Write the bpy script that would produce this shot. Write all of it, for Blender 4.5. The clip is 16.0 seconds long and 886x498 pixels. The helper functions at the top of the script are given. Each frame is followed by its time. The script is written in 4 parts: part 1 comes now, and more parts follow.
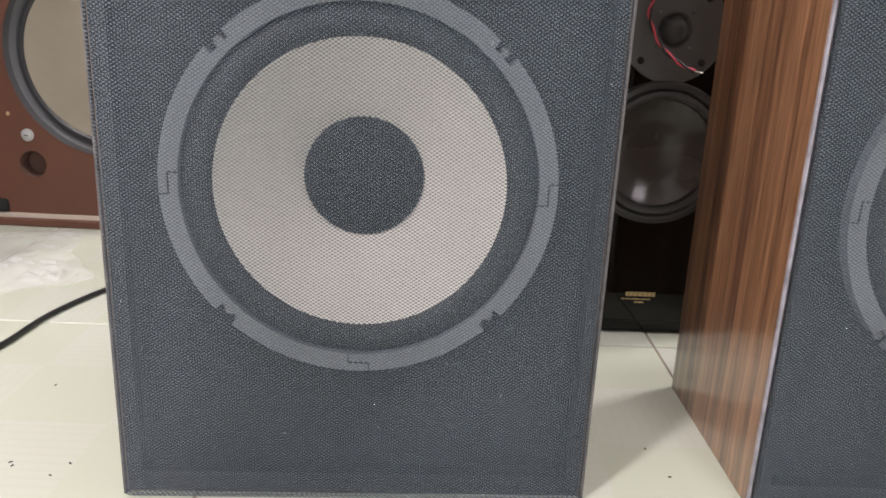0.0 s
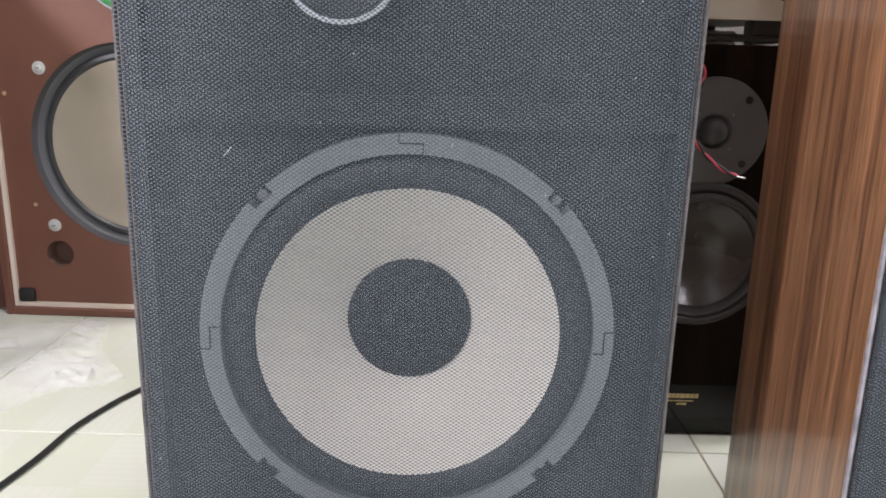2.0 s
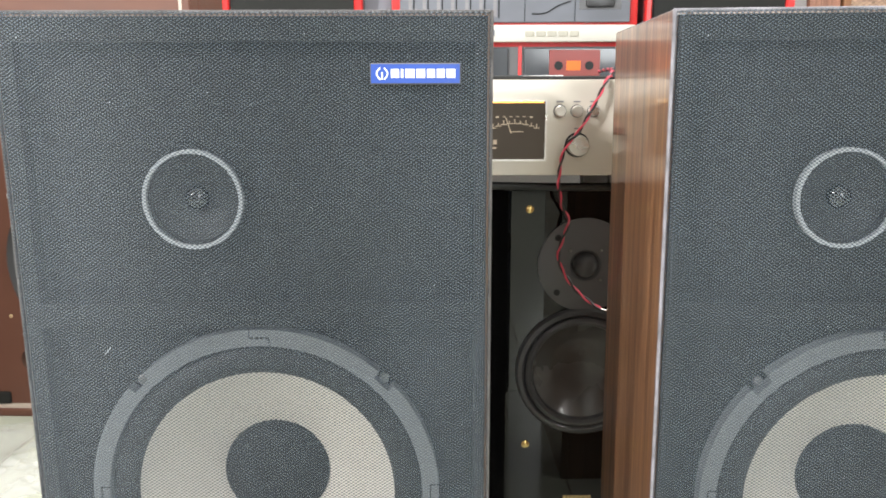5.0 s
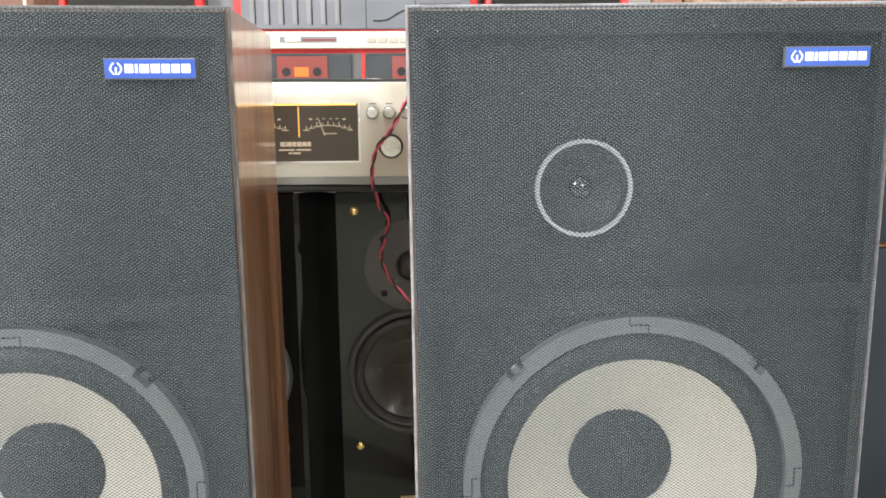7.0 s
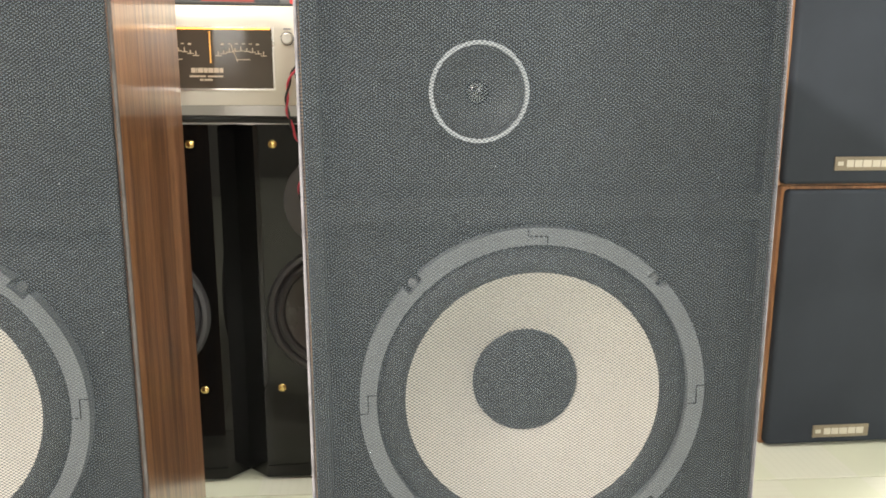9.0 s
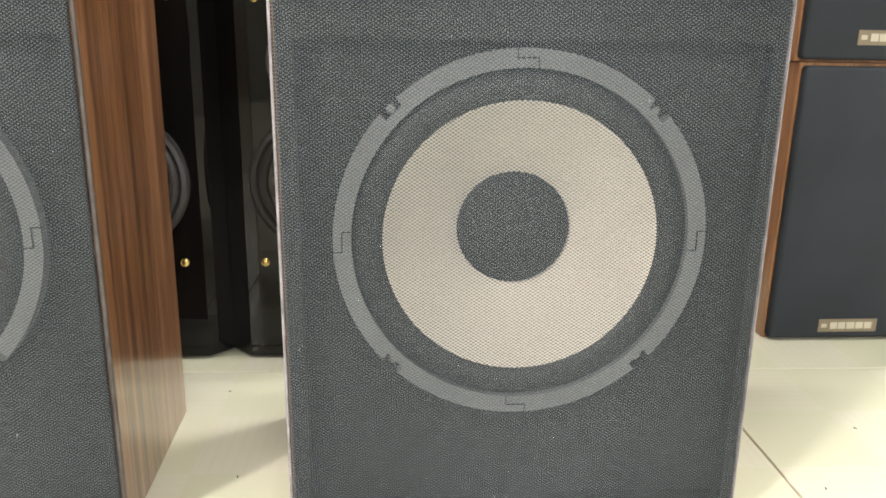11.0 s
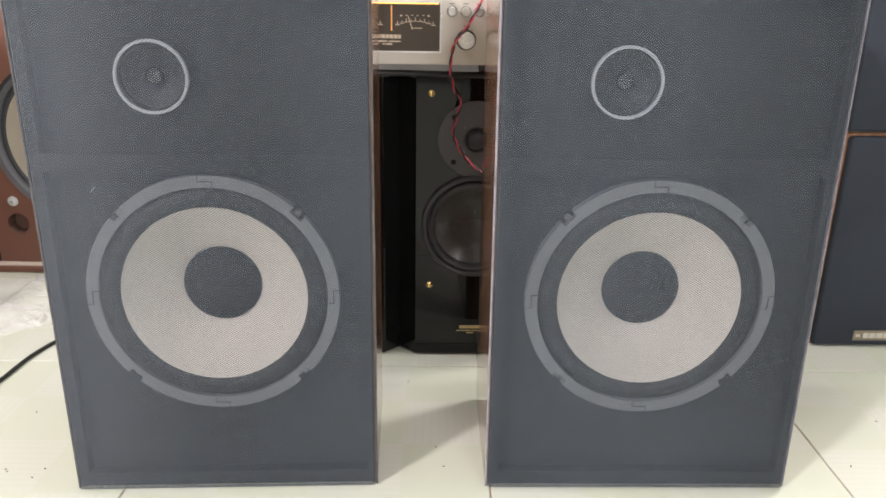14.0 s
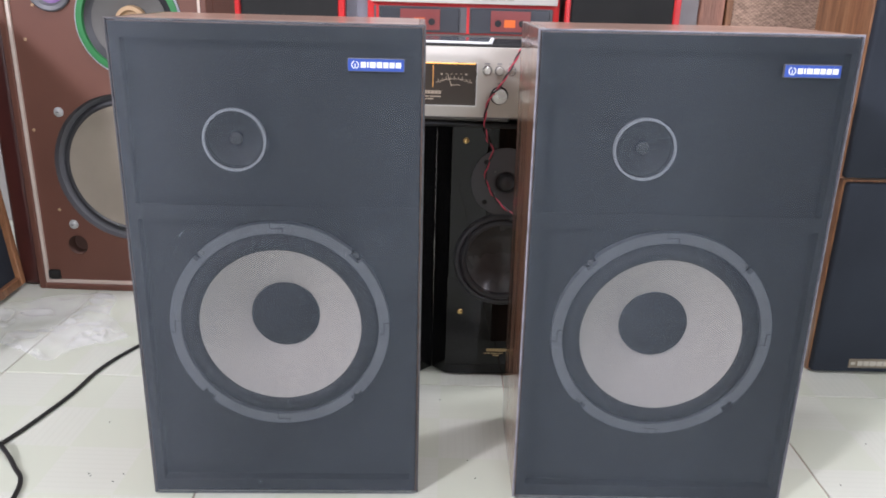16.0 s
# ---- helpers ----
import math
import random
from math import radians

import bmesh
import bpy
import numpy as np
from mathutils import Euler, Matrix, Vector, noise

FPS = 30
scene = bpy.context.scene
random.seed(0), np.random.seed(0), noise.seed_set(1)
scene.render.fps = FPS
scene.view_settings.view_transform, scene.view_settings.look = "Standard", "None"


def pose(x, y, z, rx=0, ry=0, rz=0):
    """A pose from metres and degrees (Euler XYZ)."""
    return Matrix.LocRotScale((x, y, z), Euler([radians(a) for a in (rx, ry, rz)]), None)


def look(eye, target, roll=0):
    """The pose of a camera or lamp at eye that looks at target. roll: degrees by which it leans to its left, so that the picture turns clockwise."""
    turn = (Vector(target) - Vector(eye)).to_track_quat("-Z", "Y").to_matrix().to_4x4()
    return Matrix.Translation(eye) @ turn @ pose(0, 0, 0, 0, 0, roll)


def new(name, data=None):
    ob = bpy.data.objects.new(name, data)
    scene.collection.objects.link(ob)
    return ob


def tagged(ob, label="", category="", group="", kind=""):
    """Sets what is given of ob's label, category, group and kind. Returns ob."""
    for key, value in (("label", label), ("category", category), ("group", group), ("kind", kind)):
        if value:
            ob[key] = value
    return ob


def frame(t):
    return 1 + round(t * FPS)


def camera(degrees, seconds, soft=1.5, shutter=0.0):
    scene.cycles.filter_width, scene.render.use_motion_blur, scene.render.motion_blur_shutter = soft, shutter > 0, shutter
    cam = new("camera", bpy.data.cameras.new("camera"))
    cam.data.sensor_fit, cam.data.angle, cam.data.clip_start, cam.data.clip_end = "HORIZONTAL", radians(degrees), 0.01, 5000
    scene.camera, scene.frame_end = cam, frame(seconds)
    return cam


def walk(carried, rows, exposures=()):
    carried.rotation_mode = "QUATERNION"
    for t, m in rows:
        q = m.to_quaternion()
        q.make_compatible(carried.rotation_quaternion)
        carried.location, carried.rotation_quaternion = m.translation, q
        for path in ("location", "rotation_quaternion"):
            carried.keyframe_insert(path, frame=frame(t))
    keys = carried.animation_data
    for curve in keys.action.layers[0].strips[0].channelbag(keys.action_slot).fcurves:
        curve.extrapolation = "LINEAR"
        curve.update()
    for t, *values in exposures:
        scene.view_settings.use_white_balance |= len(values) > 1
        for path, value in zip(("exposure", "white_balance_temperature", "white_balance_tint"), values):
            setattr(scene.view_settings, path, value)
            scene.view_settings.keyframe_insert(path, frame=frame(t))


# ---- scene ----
cam = camera(60.1, 16.0, soft=1.8)
PATH = [
    (0, (0.077, 0.058, 0.382), (-0.025, 1.966, -0.209), 2.6),
    (0.5, (0.051, 0.096, 0.34), (-0.054, 2.002, -0.258), 2.4),
    (1, (0.042, 0.111, 0.354), (-0.072, 2.02, -0.231), 2.1),
    (1.5, (0.042, 0.105, 0.402), (-0.087, 2.024, -0.146), 1.8),
    (2, (0.046, 0.097, 0.454), (-0.097, 2.028, -0.048), 1.5),
    (2.5, (0.047, 0.08, 0.509), (-0.115, 2.019, 0.049), 1.0),
    (3, (0.056, 0.07, 0.542), (-0.126, 2.015, 0.11), 0.7),
    (3.2, (0.064, 0.064, 0.549), (-0.126, 2.009, 0.126), 0.7),
    (5.3, (0.216, 0.02, 0.59), (0.039, 1.971, 0.189), -0.4),
    (5.5, (0.233, 0.018, 0.589), (0.062, 1.97, 0.19), -0.6),
    (6, (0.269, 0.014, 0.585), (0.131, 1.97, 0.196), -0.6),
    (6.5, (0.312, 0.015, 0.582), (0.213, 1.977, 0.206), -0.7),
    (7, (0.349, 0.022, 0.572), (0.29, 1.988, 0.209), -0.4),
    (7.5, (0.377, 0.028, 0.572), (0.354, 1.995, 0.211), -0.2),
    (8, (0.393, 0.028, 0.558), (0.393, 1.995, 0.196), 0.1),
    (8.5, (0.4, 0.027, 0.532), (0.409, 1.992, 0.156), 0.2),
    (9, (0.412, 0.031, 0.508), (0.424, 1.991, 0.106), 0.2),
    (9.5, (0.424, 0.039, 0.464), (0.439, 1.99, 0.024), 0.3),
    (10, (0.435, 0.054, 0.426), (0.457, 1.996, -0.052), 0.5),
    (10.2, (0.437, 0.061, 0.411), (0.462, 2.0, -0.079), 0.7),
    (12.3, (0.403, 0.022, 0.418), (0.336, 1.926, -0.19), 1.4),
    (12.5, (0.379, 0.009, 0.43), (0.332, 1.914, -0.179), 1.5),
    (13, (0.34, -0.042, 0.497), (0.274, 1.851, -0.147), 1.2),
    (13.5, (0.311, -0.124, 0.538), (0.22, 1.762, -0.12), 1.0),
    (14, (0.294, -0.206, 0.608), (0.193, 1.678, -0.054), 1.0),
    (14.5, (0.294, -0.272, 0.644), (0.192, 1.618, -0.002), 1.4),
    (15, (0.289, -0.299, 0.697), (0.186, 1.591, 0.049), 1.3),
    (15.5, (0.275, -0.332, 0.715), (0.163, 1.559, 0.072), 1.4),
    (16, (0.262, -0.314, 0.692), (0.134, 1.574, 0.042), 1.6),
]
EXPOSURES = [(0.0, 0.29, 6700, 19), (1.5, 0.33, 6350, 19), (3.0, 0.5, 6650, 18), (5.5, 0.62, 6700, 9), (8.0, 0.78, 7100, 10), (10.0, 0.78, 7650, 12), (12.5, 0.56, 7200, 14), (14.0, 0.4, 6750, 18), (16.0, 0.06, 6100, 22)]
walk(cam, [(t, look(eye, target, roll)) for t, eye, target, roll in PATH], EXPOSURES)

# ---- world and lamps ----
world = bpy.data.worlds.new("world")
scene.world = world
world.use_nodes = True
world.node_tree.nodes["Background"].inputs[0].default_value = (0.9, 0.95, 1.0, 1)
world.node_tree.nodes["Background"].inputs[1].default_value = 0.25


def lamp(name, eye, target, sx, sy, power, colour):
    data = bpy.data.lights.new(name, "AREA")
    data.shape, data.size, data.size_y, data.energy, data.color = "RECTANGLE", sx, sy, power, colour
    ob = new(name, data)
    ob.matrix_world = look(eye, target)
    return ob


lamp("wall_tube_light", (-2.0, -2.0, 2.25), (0.3, 0.8, 0.3), 0.36, 0.22, 110, (0.97, 0.98, 1.0))
# unseen fill lamp added behind the camera; the south wall has no opening
lamp("front_fill_light", (1.4, -2.45, 1.4), (0.6, 0.6, 0.6), 1.1, 1.5, 54, (0.90, 0.96, 1.0))
lamp("corner_tube_light", (1.9, 1.75, 2.35), (0.25, 0.7, 0.1), 0.5, 0.12, 42, (0.98, 0.99, 1.0))
# unseen lamp added to brighten the speakers' tops and the gap between them
lamp("overhead_fill_light", (-0.05, 0.66, 2.7), (-0.05, 0.66, 0.0), 1.5, 0.08, 28, (0.97, 0.99, 1.0))



# ---- materials ----
def mat(name, colour, rough=0.5, metal=0.0, vary=0.12, scale=12.0, bump=0.0, bump_scale=200.0, coat=0.0, spec=0.5):
    m = bpy.data.materials.new(name)
    m.use_nodes = True
    nt = m.node_tree
    b = nt.nodes["Principled BSDF"]
    b.inputs["Roughness"].default_value = rough
    b.inputs["Metallic"].default_value = metal
    b.inputs["Coat Weight"].default_value = coat
    b.inputs["Specular IOR Level"].default_value = spec
    tc = nt.nodes.new("ShaderNodeTexCoord")
    n = nt.nodes.new("ShaderNodeTexNoise")
    n.inputs["Scale"].default_value = scale
    n.inputs["Detail"].default_value = 6
    nt.links.new(tc.outputs["Object"], n.inputs["Vector"])
    r = nt.nodes.new("ShaderNodeValToRGB")
    r.color_ramp.elements[0].position, r.color_ramp.elements[1].position = 0.3, 0.7
    r.color_ramp.elements[0].color = (*[c * (1 - vary) for c in colour], 1)
    r.color_ramp.elements[1].color = (*[min(1, c * (1 + vary)) for c in colour], 1)
    nt.links.new(n.outputs["Fac"], r.inputs["Fac"])
    nt.links.new(r.outputs["Color"], b.inputs["Base Color"])
    n2 = nt.nodes.new("ShaderNodeTexNoise")
    n2.inputs["Scale"].default_value = bump_scale
    n2.inputs["Detail"].default_value = 3
    nt.links.new(tc.outputs["Object"], n2.inputs["Vector"])
    rr = nt.nodes.new("ShaderNodeMapRange")
    rr.inputs["To Min"].default_value, rr.inputs["To Max"].default_value = max(0.02, rough * 0.85), min(1, rough * 1.15)
    nt.links.new(n.outputs["Fac"], rr.inputs["Value"])
    nt.links.new(rr.outputs["Result"], b.inputs["Roughness"])
    if bump:
        bp = nt.nodes.new("ShaderNodeBump")
        bp.inputs["Strength"].default_value = bump
        bp.inputs["Distance"].default_value = 0.001
        nt.links.new(n2.outputs["Fac"], bp.inputs["Height"])
        nt.links.new(bp.outputs["Normal"], b.inputs["Normal"])
    return m


def math_node(nt, op, a, b=None, c=None):
    n = nt.nodes.new("ShaderNodeMath")
    n.operation = op
    for i, v in enumerate((a, b, c)):
        if v is None:
            continue
        if isinstance(v, (int, float)):
            n.inputs[i].default_value = v
        else:
            nt.links.new(v, n.inputs[i])
    return n.outputs[0]


def wood(name, dark, mid, light, rough=0.35, stretch=(60.0, 60.0, 1.6), coat=0.6, coat_rough=0.16):
    """Veneer with its grain along local z."""
    m = bpy.data.materials.new(name)
    m.use_nodes = True
    nt = m.node_tree
    b = nt.nodes["Principled BSDF"]
    tc = nt.nodes.new("ShaderNodeTexCoord")
    mp = nt.nodes.new("ShaderNodeMapping")
    mp.inputs["Scale"].default_value = stretch
    nt.links.new(tc.outputs["Object"], mp.inputs["Vector"])
    n = nt.nodes.new("ShaderNodeTexNoise")
    n.inputs["Scale"].default_value, n.inputs["Detail"].default_value, n.inputs["Roughness"].default_value = 0.8, 5, 0.6
    n.inputs["Distortion"].default_value = 0.6
    nt.links.new(mp.outputs["Vector"], n.inputs["Vector"])
    r = nt.nodes.new("ShaderNodeValToRGB")
    r.color_ramp.elements[0].position, r.color_ramp.elements[0].color = 0.32, (*dark, 1)
    r.color_ramp.elements[1].position, r.color_ramp.elements[1].color = 0.68, (*light, 1)
    e = r.color_ramp.elements.new(0.5)
    e.color = (*mid, 1)
    nt.links.new(n.outputs["Fac"], r.inputs["Fac"])
    mp2 = nt.nodes.new("ShaderNodeMapping")
    mp2.inputs["Scale"].default_value = (900, 900, 25)
    nt.links.new(tc.outputs["Object"], mp2.inputs["Vector"])
    n2 = nt.nodes.new("ShaderNodeTexNoise")
    n2.inputs["Scale"].default_value, n2.inputs["Detail"].default_value = 1.0, 2
    nt.links.new(mp2.outputs["Vector"], n2.inputs["Vector"])
    pores = nt.nodes.new("ShaderNodeMapRange")
    pores.inputs["From Min"].default_value, pores.inputs["From Max"].default_value = 0.3, 0.6
    pores.inputs["To Min"].default_value, pores.inputs["To Max"].default_value = 0.55, 1.1
    nt.links.new(n2.outputs["Fac"], pores.inputs["Value"])
    mix = nt.nodes.new("ShaderNodeMix")
    mix.data_type, mix.blend_type = "RGBA", "MULTIPLY"
    mix.inputs[0].default_value = 1.0
    nt.links.new(r.outputs["Color"], mix.inputs[6])
    nt.links.new(pores.outputs["Result"], mix.inputs[7])
    mp3 = nt.nodes.new("ShaderNodeMapping")
    mp3.inputs["Scale"].default_value = [c * 0.22 for c in stretch]
    nt.links.new(tc.outputs["Object"], mp3.inputs["Vector"])
    n3 = nt.nodes.new("ShaderNodeTexNoise")
    n3.inputs["Scale"].default_value, n3.inputs["Detail"].default_value, n3.inputs["Distortion"].default_value = 1.0, 3, 1.0
    nt.links.new(mp3.outputs["Vector"], n3.inputs["Vector"])
    drift = nt.nodes.new("ShaderNodeMapRange")
    drift.inputs["From Min"].default_value, drift.inputs["From Max"].default_value = 0.3, 0.7
    drift.inputs["To Min"].default_value, drift.inputs["To Max"].default_value = 0.66, 1.3
    nt.links.new(n3.outputs["Fac"], drift.inputs["Value"])
    mix3 = nt.nodes.new("ShaderNodeMix")
    mix3.data_type, mix3.blend_type = "RGBA", "MULTIPLY"
    mix3.inputs[0].default_value = 1.0
    nt.links.new(mix.outputs[2], mix3.inputs[6])
    nt.links.new(drift.outputs["Result"], mix3.inputs[7])
    nt.links.new(mix3.outputs[2], b.inputs["Base Color"])
    b.inputs["Roughness"].default_value = rough
    b.inputs["Coat Weight"].default_value, b.inputs["Coat Roughness"].default_value = coat, coat_rough
    bp = nt.nodes.new("ShaderNodeBump")
    bp.inputs["Strength"].default_value, bp.inputs["Distance"].default_value = 0.12, 0.0006
    nt.links.new(n2.outputs["Fac"], bp.inputs["Height"])
    nt.links.new(bp.outputs["Normal"], b.inputs["Normal"])
    return m


def weave_mat(name, thread, pitch_x, pitch_z, lo, hi, rough=0.8, lint=True, spec=0.3, brushed=0.0, tint=(1.0, 1.0, 1.0)):
    """Open woven grille cloth: threads with staggered gaps that let the drivers behind show."""
    m = bpy.data.materials.new(name)
    m.use_nodes = True
    nt = m.node_tree
    b = nt.nodes["Principled BSDF"]
    out = nt.nodes["Material Output"]
    tc = nt.nodes.new("ShaderNodeTexCoord")
    sep = nt.nodes.new("ShaderNodeSeparateXYZ")
    wob = nt.nodes.new("ShaderNodeTexNoise")
    wob.inputs["Scale"].default_value, wob.inputs["Detail"].default_value = 9.0, 3
    wob.inputs["Roughness"].default_value = 0.62
    nt.links.new(tc.outputs["Object"], wob.inputs["Vector"])
    add = nt.nodes.new("ShaderNodeVectorMath")
    add.operation = "MULTIPLY_ADD"
    nt.links.new(wob.outputs["Color"], add.inputs[0])
    add.inputs[1].default_value = (0.002, 0.002, 0.002)
    nt.links.new(tc.outputs["Object"], add.inputs[2])
    nt.links.new(add.outputs[0], sep.inputs[0])
    cx = math_node(nt, "COSINE", math_node(nt, "MULTIPLY", math_node(nt, "ADD", sep.outputs[0], sep.outputs[1]), 2 * math.pi / pitch_x))
    cz = math_node(nt, "COSINE", math_node(nt, "MULTIPLY", sep.outputs[2], 2 * math.pi / pitch_z))
    prod = math_node(nt, "MULTIPLY", cx, cz)
    fine = nt.nodes.new("ShaderNodeTexNoise")
    fine.inputs["Scale"].default_value, fine.inputs["Detail"].default_value = 700.0, 2
    nt.links.new(tc.outputs["Object"], fine.inputs["Vector"])
    prod = math_node(nt, "ADD", prod, math_node(nt, "MULTIPLY", math_node(nt, "SUBTRACT", fine.outputs["Fac"], 0.5), 0.3))
    hole = nt.nodes.new("ShaderNodeMapRange")
    hole.interpolation_type = "SMOOTHSTEP"
    hole.inputs["From Min"].default_value, hole.inputs["From Max"].default_value = lo, hi
    nt.links.new(prod, hole.inputs["Value"])
    # thread colour: cloudy dust at a large scale, fibre flecks at a small one
    big = nt.nodes.new("ShaderNodeTexNoise")
    big.inputs["Scale"].default_value, big.inputs["Detail"].default_value = 7.0, 5
    nt.links.new(tc.outputs["Object"], big.inputs["Vector"])
    ramp = nt.nodes.new("ShaderNodeValToRGB")
    ramp.color_ramp.elements[0].position, ramp.color_ramp.elements[1].position = 0.3, 0.75
    ramp.color_ramp.elements[0].color = (*[c * 0.75 for c in thread], 1)
    ramp.color_ramp.elements[1].color = (*[c * 1.35 for c in thread], 1)
    nt.links.new(math_node(nt, "ADD", math_node(nt, "MULTIPLY", big.outputs["Fac"], 0.6), math_node(nt, "MULTIPLY", fine.outputs["Fac"], 0.4)), ramp.inputs["Fac"])
    stretch = nt.nodes.new("ShaderNodeMapping")
    stretch.inputs["Scale"].default_value = (90, 90, 230)
    nt.links.new(tc.outputs["Object"], stretch.inputs["Vector"])
    slub = nt.nodes.new("ShaderNodeTexNoise")
    slub.inputs["Scale"].default_value, slub.inputs["Detail"].default_value = 1.0, 3
    nt.links.new(stretch.outputs["Vector"], slub.inputs["Vector"])
    thick = nt.nodes.new("ShaderNodeMapRange")
    thick.inputs["From Min"].default_value, thick.inputs["From Max"].default_value = 0.3, 0.7
    thick.inputs["To Min"].default_value, thick.inputs["To Max"].default_value = 0.62, 1.38
    nt.links.new(slub.outputs["Fac"], thick.inputs["Value"])
    mixs = nt.nodes.new("ShaderNodeMix")
    mixs.data_type, mixs.blend_type = "RGBA", "MULTIPLY"
    mixs.inputs[0].default_value = 1.0
    nt.links.new(ramp.outputs["Color"], mixs.inputs[6])
    nt.links.new(thick.outputs["Result"], mixs.inputs[7])
    colour = mixs.outputs[2]
    if lint:
        vor = nt.nodes.new("ShaderNodeTexVoronoi")
        vor.inputs["Scale"].default_value = 95.0
        nt.links.new(tc.outputs["Object"], vor.inputs["Vector"])
        sp = nt.nodes.new("ShaderNodeSeparateColor")
        nt.links.new(vor.outputs["Color"], sp.inputs[0])
        pick = math_node(nt, "GREATER_THAN", sp.outputs[0], 0.86)
        dot = math_node(nt, "MULTIPLY", math_node(nt, "LESS_THAN", vor.outputs["Distance"], 0.045), pick)
        mixc = nt.nodes.new("ShaderNodeMix")
        mixc.data_type = "RGBA"
        nt.links.new(dot, mixc.inputs[0])
        nt.links.new(colour, mixc.inputs[6])
        mixc.inputs[7].default_value = (0.29, 0.30, 0.31, 1)
        colour = mixc.outputs[2]
        alpha = math_node(nt, "MULTIPLY", hole.outputs["Result"], math_node(nt, "SUBTRACT", 1.0, dot))
    else:
        alpha = hole.outputs["Result"]
    # highlights on raised threads and shade in the gaps, painted into the colour
    crown_highlight = nt.nodes.new("ShaderNodeMapRange")
    crown_highlight.inputs["From Min"].default_value, crown_highlight.inputs["From Max"].default_value = -1.0, 0.6
    crown_highlight.inputs["To Min"].default_value, crown_highlight.inputs["To Max"].default_value = 1.15, 0.83
    nt.links.new(prod, crown_highlight.inputs["Value"])
    mixw = nt.nodes.new("ShaderNodeMix")
    mixw.data_type, mixw.blend_type = "RGBA", "MULTIPLY"
    mixw.inputs[0].default_value = 1.0
    nt.links.new(colour, mixw.inputs[6])
    nt.links.new(crown_highlight.outputs["Result"], mixw.inputs[7])
    nt.links.new(mixw.outputs[2], b.inputs["Base Color"])
    b.inputs["Roughness"].default_value = rough
    b.inputs["Sheen Weight"].default_value = 0.15
    b.inputs["Specular IOR Level"].default_value = spec
    # smooth horizontal threads spread their gloss up and down
    b.inputs["IOR"].default_value = 1.6
    b.inputs["Specular Tint"].default_value = (*tint, 1)
    b.inputs["Anisotropic"].default_value = brushed
    up = nt.nodes.new("ShaderNodeCombineXYZ")
    up.inputs[2].default_value = 1.0
    nt.links.new(up.outputs[0], b.inputs["Tangent"])
    bp = nt.nodes.new("ShaderNodeBump")
    bp.inputs["Strength"].default_value, bp.inputs["Distance"].default_value = 0.18, 0.0006
    bp.invert = True
    nt.links.new(prod, bp.inputs["Height"])
    nt.links.new(bp.outputs["Normal"], b.inputs["Normal"])
    tr = nt.nodes.new("ShaderNodeBsdfTransparent")
    mix = nt.nodes.new("ShaderNodeMixShader")
    nt.links.new(alpha, mix.inputs[0])
    nt.links.new(b.outputs[0], mix.inputs[1])
    nt.links.new(tr.outputs[0], mix.inputs[2])
    nt.links.new(mix.outputs[0], out.inputs["Surface"])
    return m


def tile_mat():
    """Pale glazed tile printed with a chequer of plain green and white ribbed squares."""
    m = bpy.data.materials.new("floor_tile_glaze")
    m.use_nodes = True
    nt = m.node_tree
    b = nt.nodes["Principled BSDF"]
    tc = nt.nodes.new("ShaderNodeTexCoord")
    sep = nt.nodes.new("ShaderNodeSeparateXYZ")
    nt.links.new(tc.outputs["Object"], sep.inputs[0])
    q = TILE / 4
    ix = math_node(nt, "FLOOR", math_node(nt, "DIVIDE", sep.outputs[0], q))
    iy = math_node(nt, "FLOOR", math_node(nt, "DIVIDE", sep.outputs[1], q))
    par = math_node(nt, "MODULO", math_node(nt, "ADD", math_node(nt, "ADD", ix, iy), 40.0), 2.0)
    par2 = math_node(nt, "MODULO", math_node(nt, "ADD", iy, 40.0), 2.0)
    ribx = math_node(nt, "SINE", math_node(nt, "MULTIPLY", sep.outputs[0], 2 * math.pi / 0.0115))
    riby = math_node(nt, "SINE", math_node(nt, "MULTIPLY", sep.outputs[1], 2 * math.pi / 0.0115))
    rib = nt.nodes.new("ShaderNodeMix")
    nt.links.new(par2, rib.inputs[0])
    nt.links.new(ribx, rib.inputs[2])
    nt.links.new(riby, rib.inputs[3])
    line = math_node(nt, "MULTIPLY", math_node(nt, "GREATER_THAN", rib.outputs[0], 0.55), par)
    n = nt.nodes.new("ShaderNodeTexNoise")
    n.inputs["Scale"].default_value, n.inputs["Detail"].default_value = 6.0, 5
    nt.links.new(tc.outputs["Object"], n.inputs["Vector"])
    mix = nt.nodes.new("ShaderNodeMix")
    mix.data_type = "RGBA"
    nt.links.new(math_node(nt, "MULTIPLY", par, math_node(nt, "ADD", 0.6, math_node(nt, "MULTIPLY", n.outputs["Fac"], 0.6))), mix.inputs[0])
    mix.inputs[6].default_value = (0.54, 0.562, 0.455, 1)
    mix.inputs[7].default_value = (0.565, 0.575, 0.495, 1)
    mix2 = nt.nodes.new("ShaderNodeMix")
    mix2.data_type = "RGBA"
    nt.links.new(math_node(nt, "MULTIPLY", line, 0.12), mix2.inputs[0])
    nt.links.new(mix.outputs[2], mix2.inputs[6])
    mix2.inputs[7].default_value = (0.47, 0.485, 0.40, 1)
    nt.links.new(mix2.outputs[2], b.inputs["Base Color"])
    b.inputs["Roughness"].default_value = 0.22
    bp = nt.nodes.new("ShaderNodeBump")
    bp.inputs["Strength"].default_value, bp.inputs["Distance"].default_value = 0.08, 0.001
    nt.links.new(n.outputs["Fac"], bp.inputs["Height"])
    nt.links.new(bp.outputs["Normal"], b.inputs["Normal"])
    return m


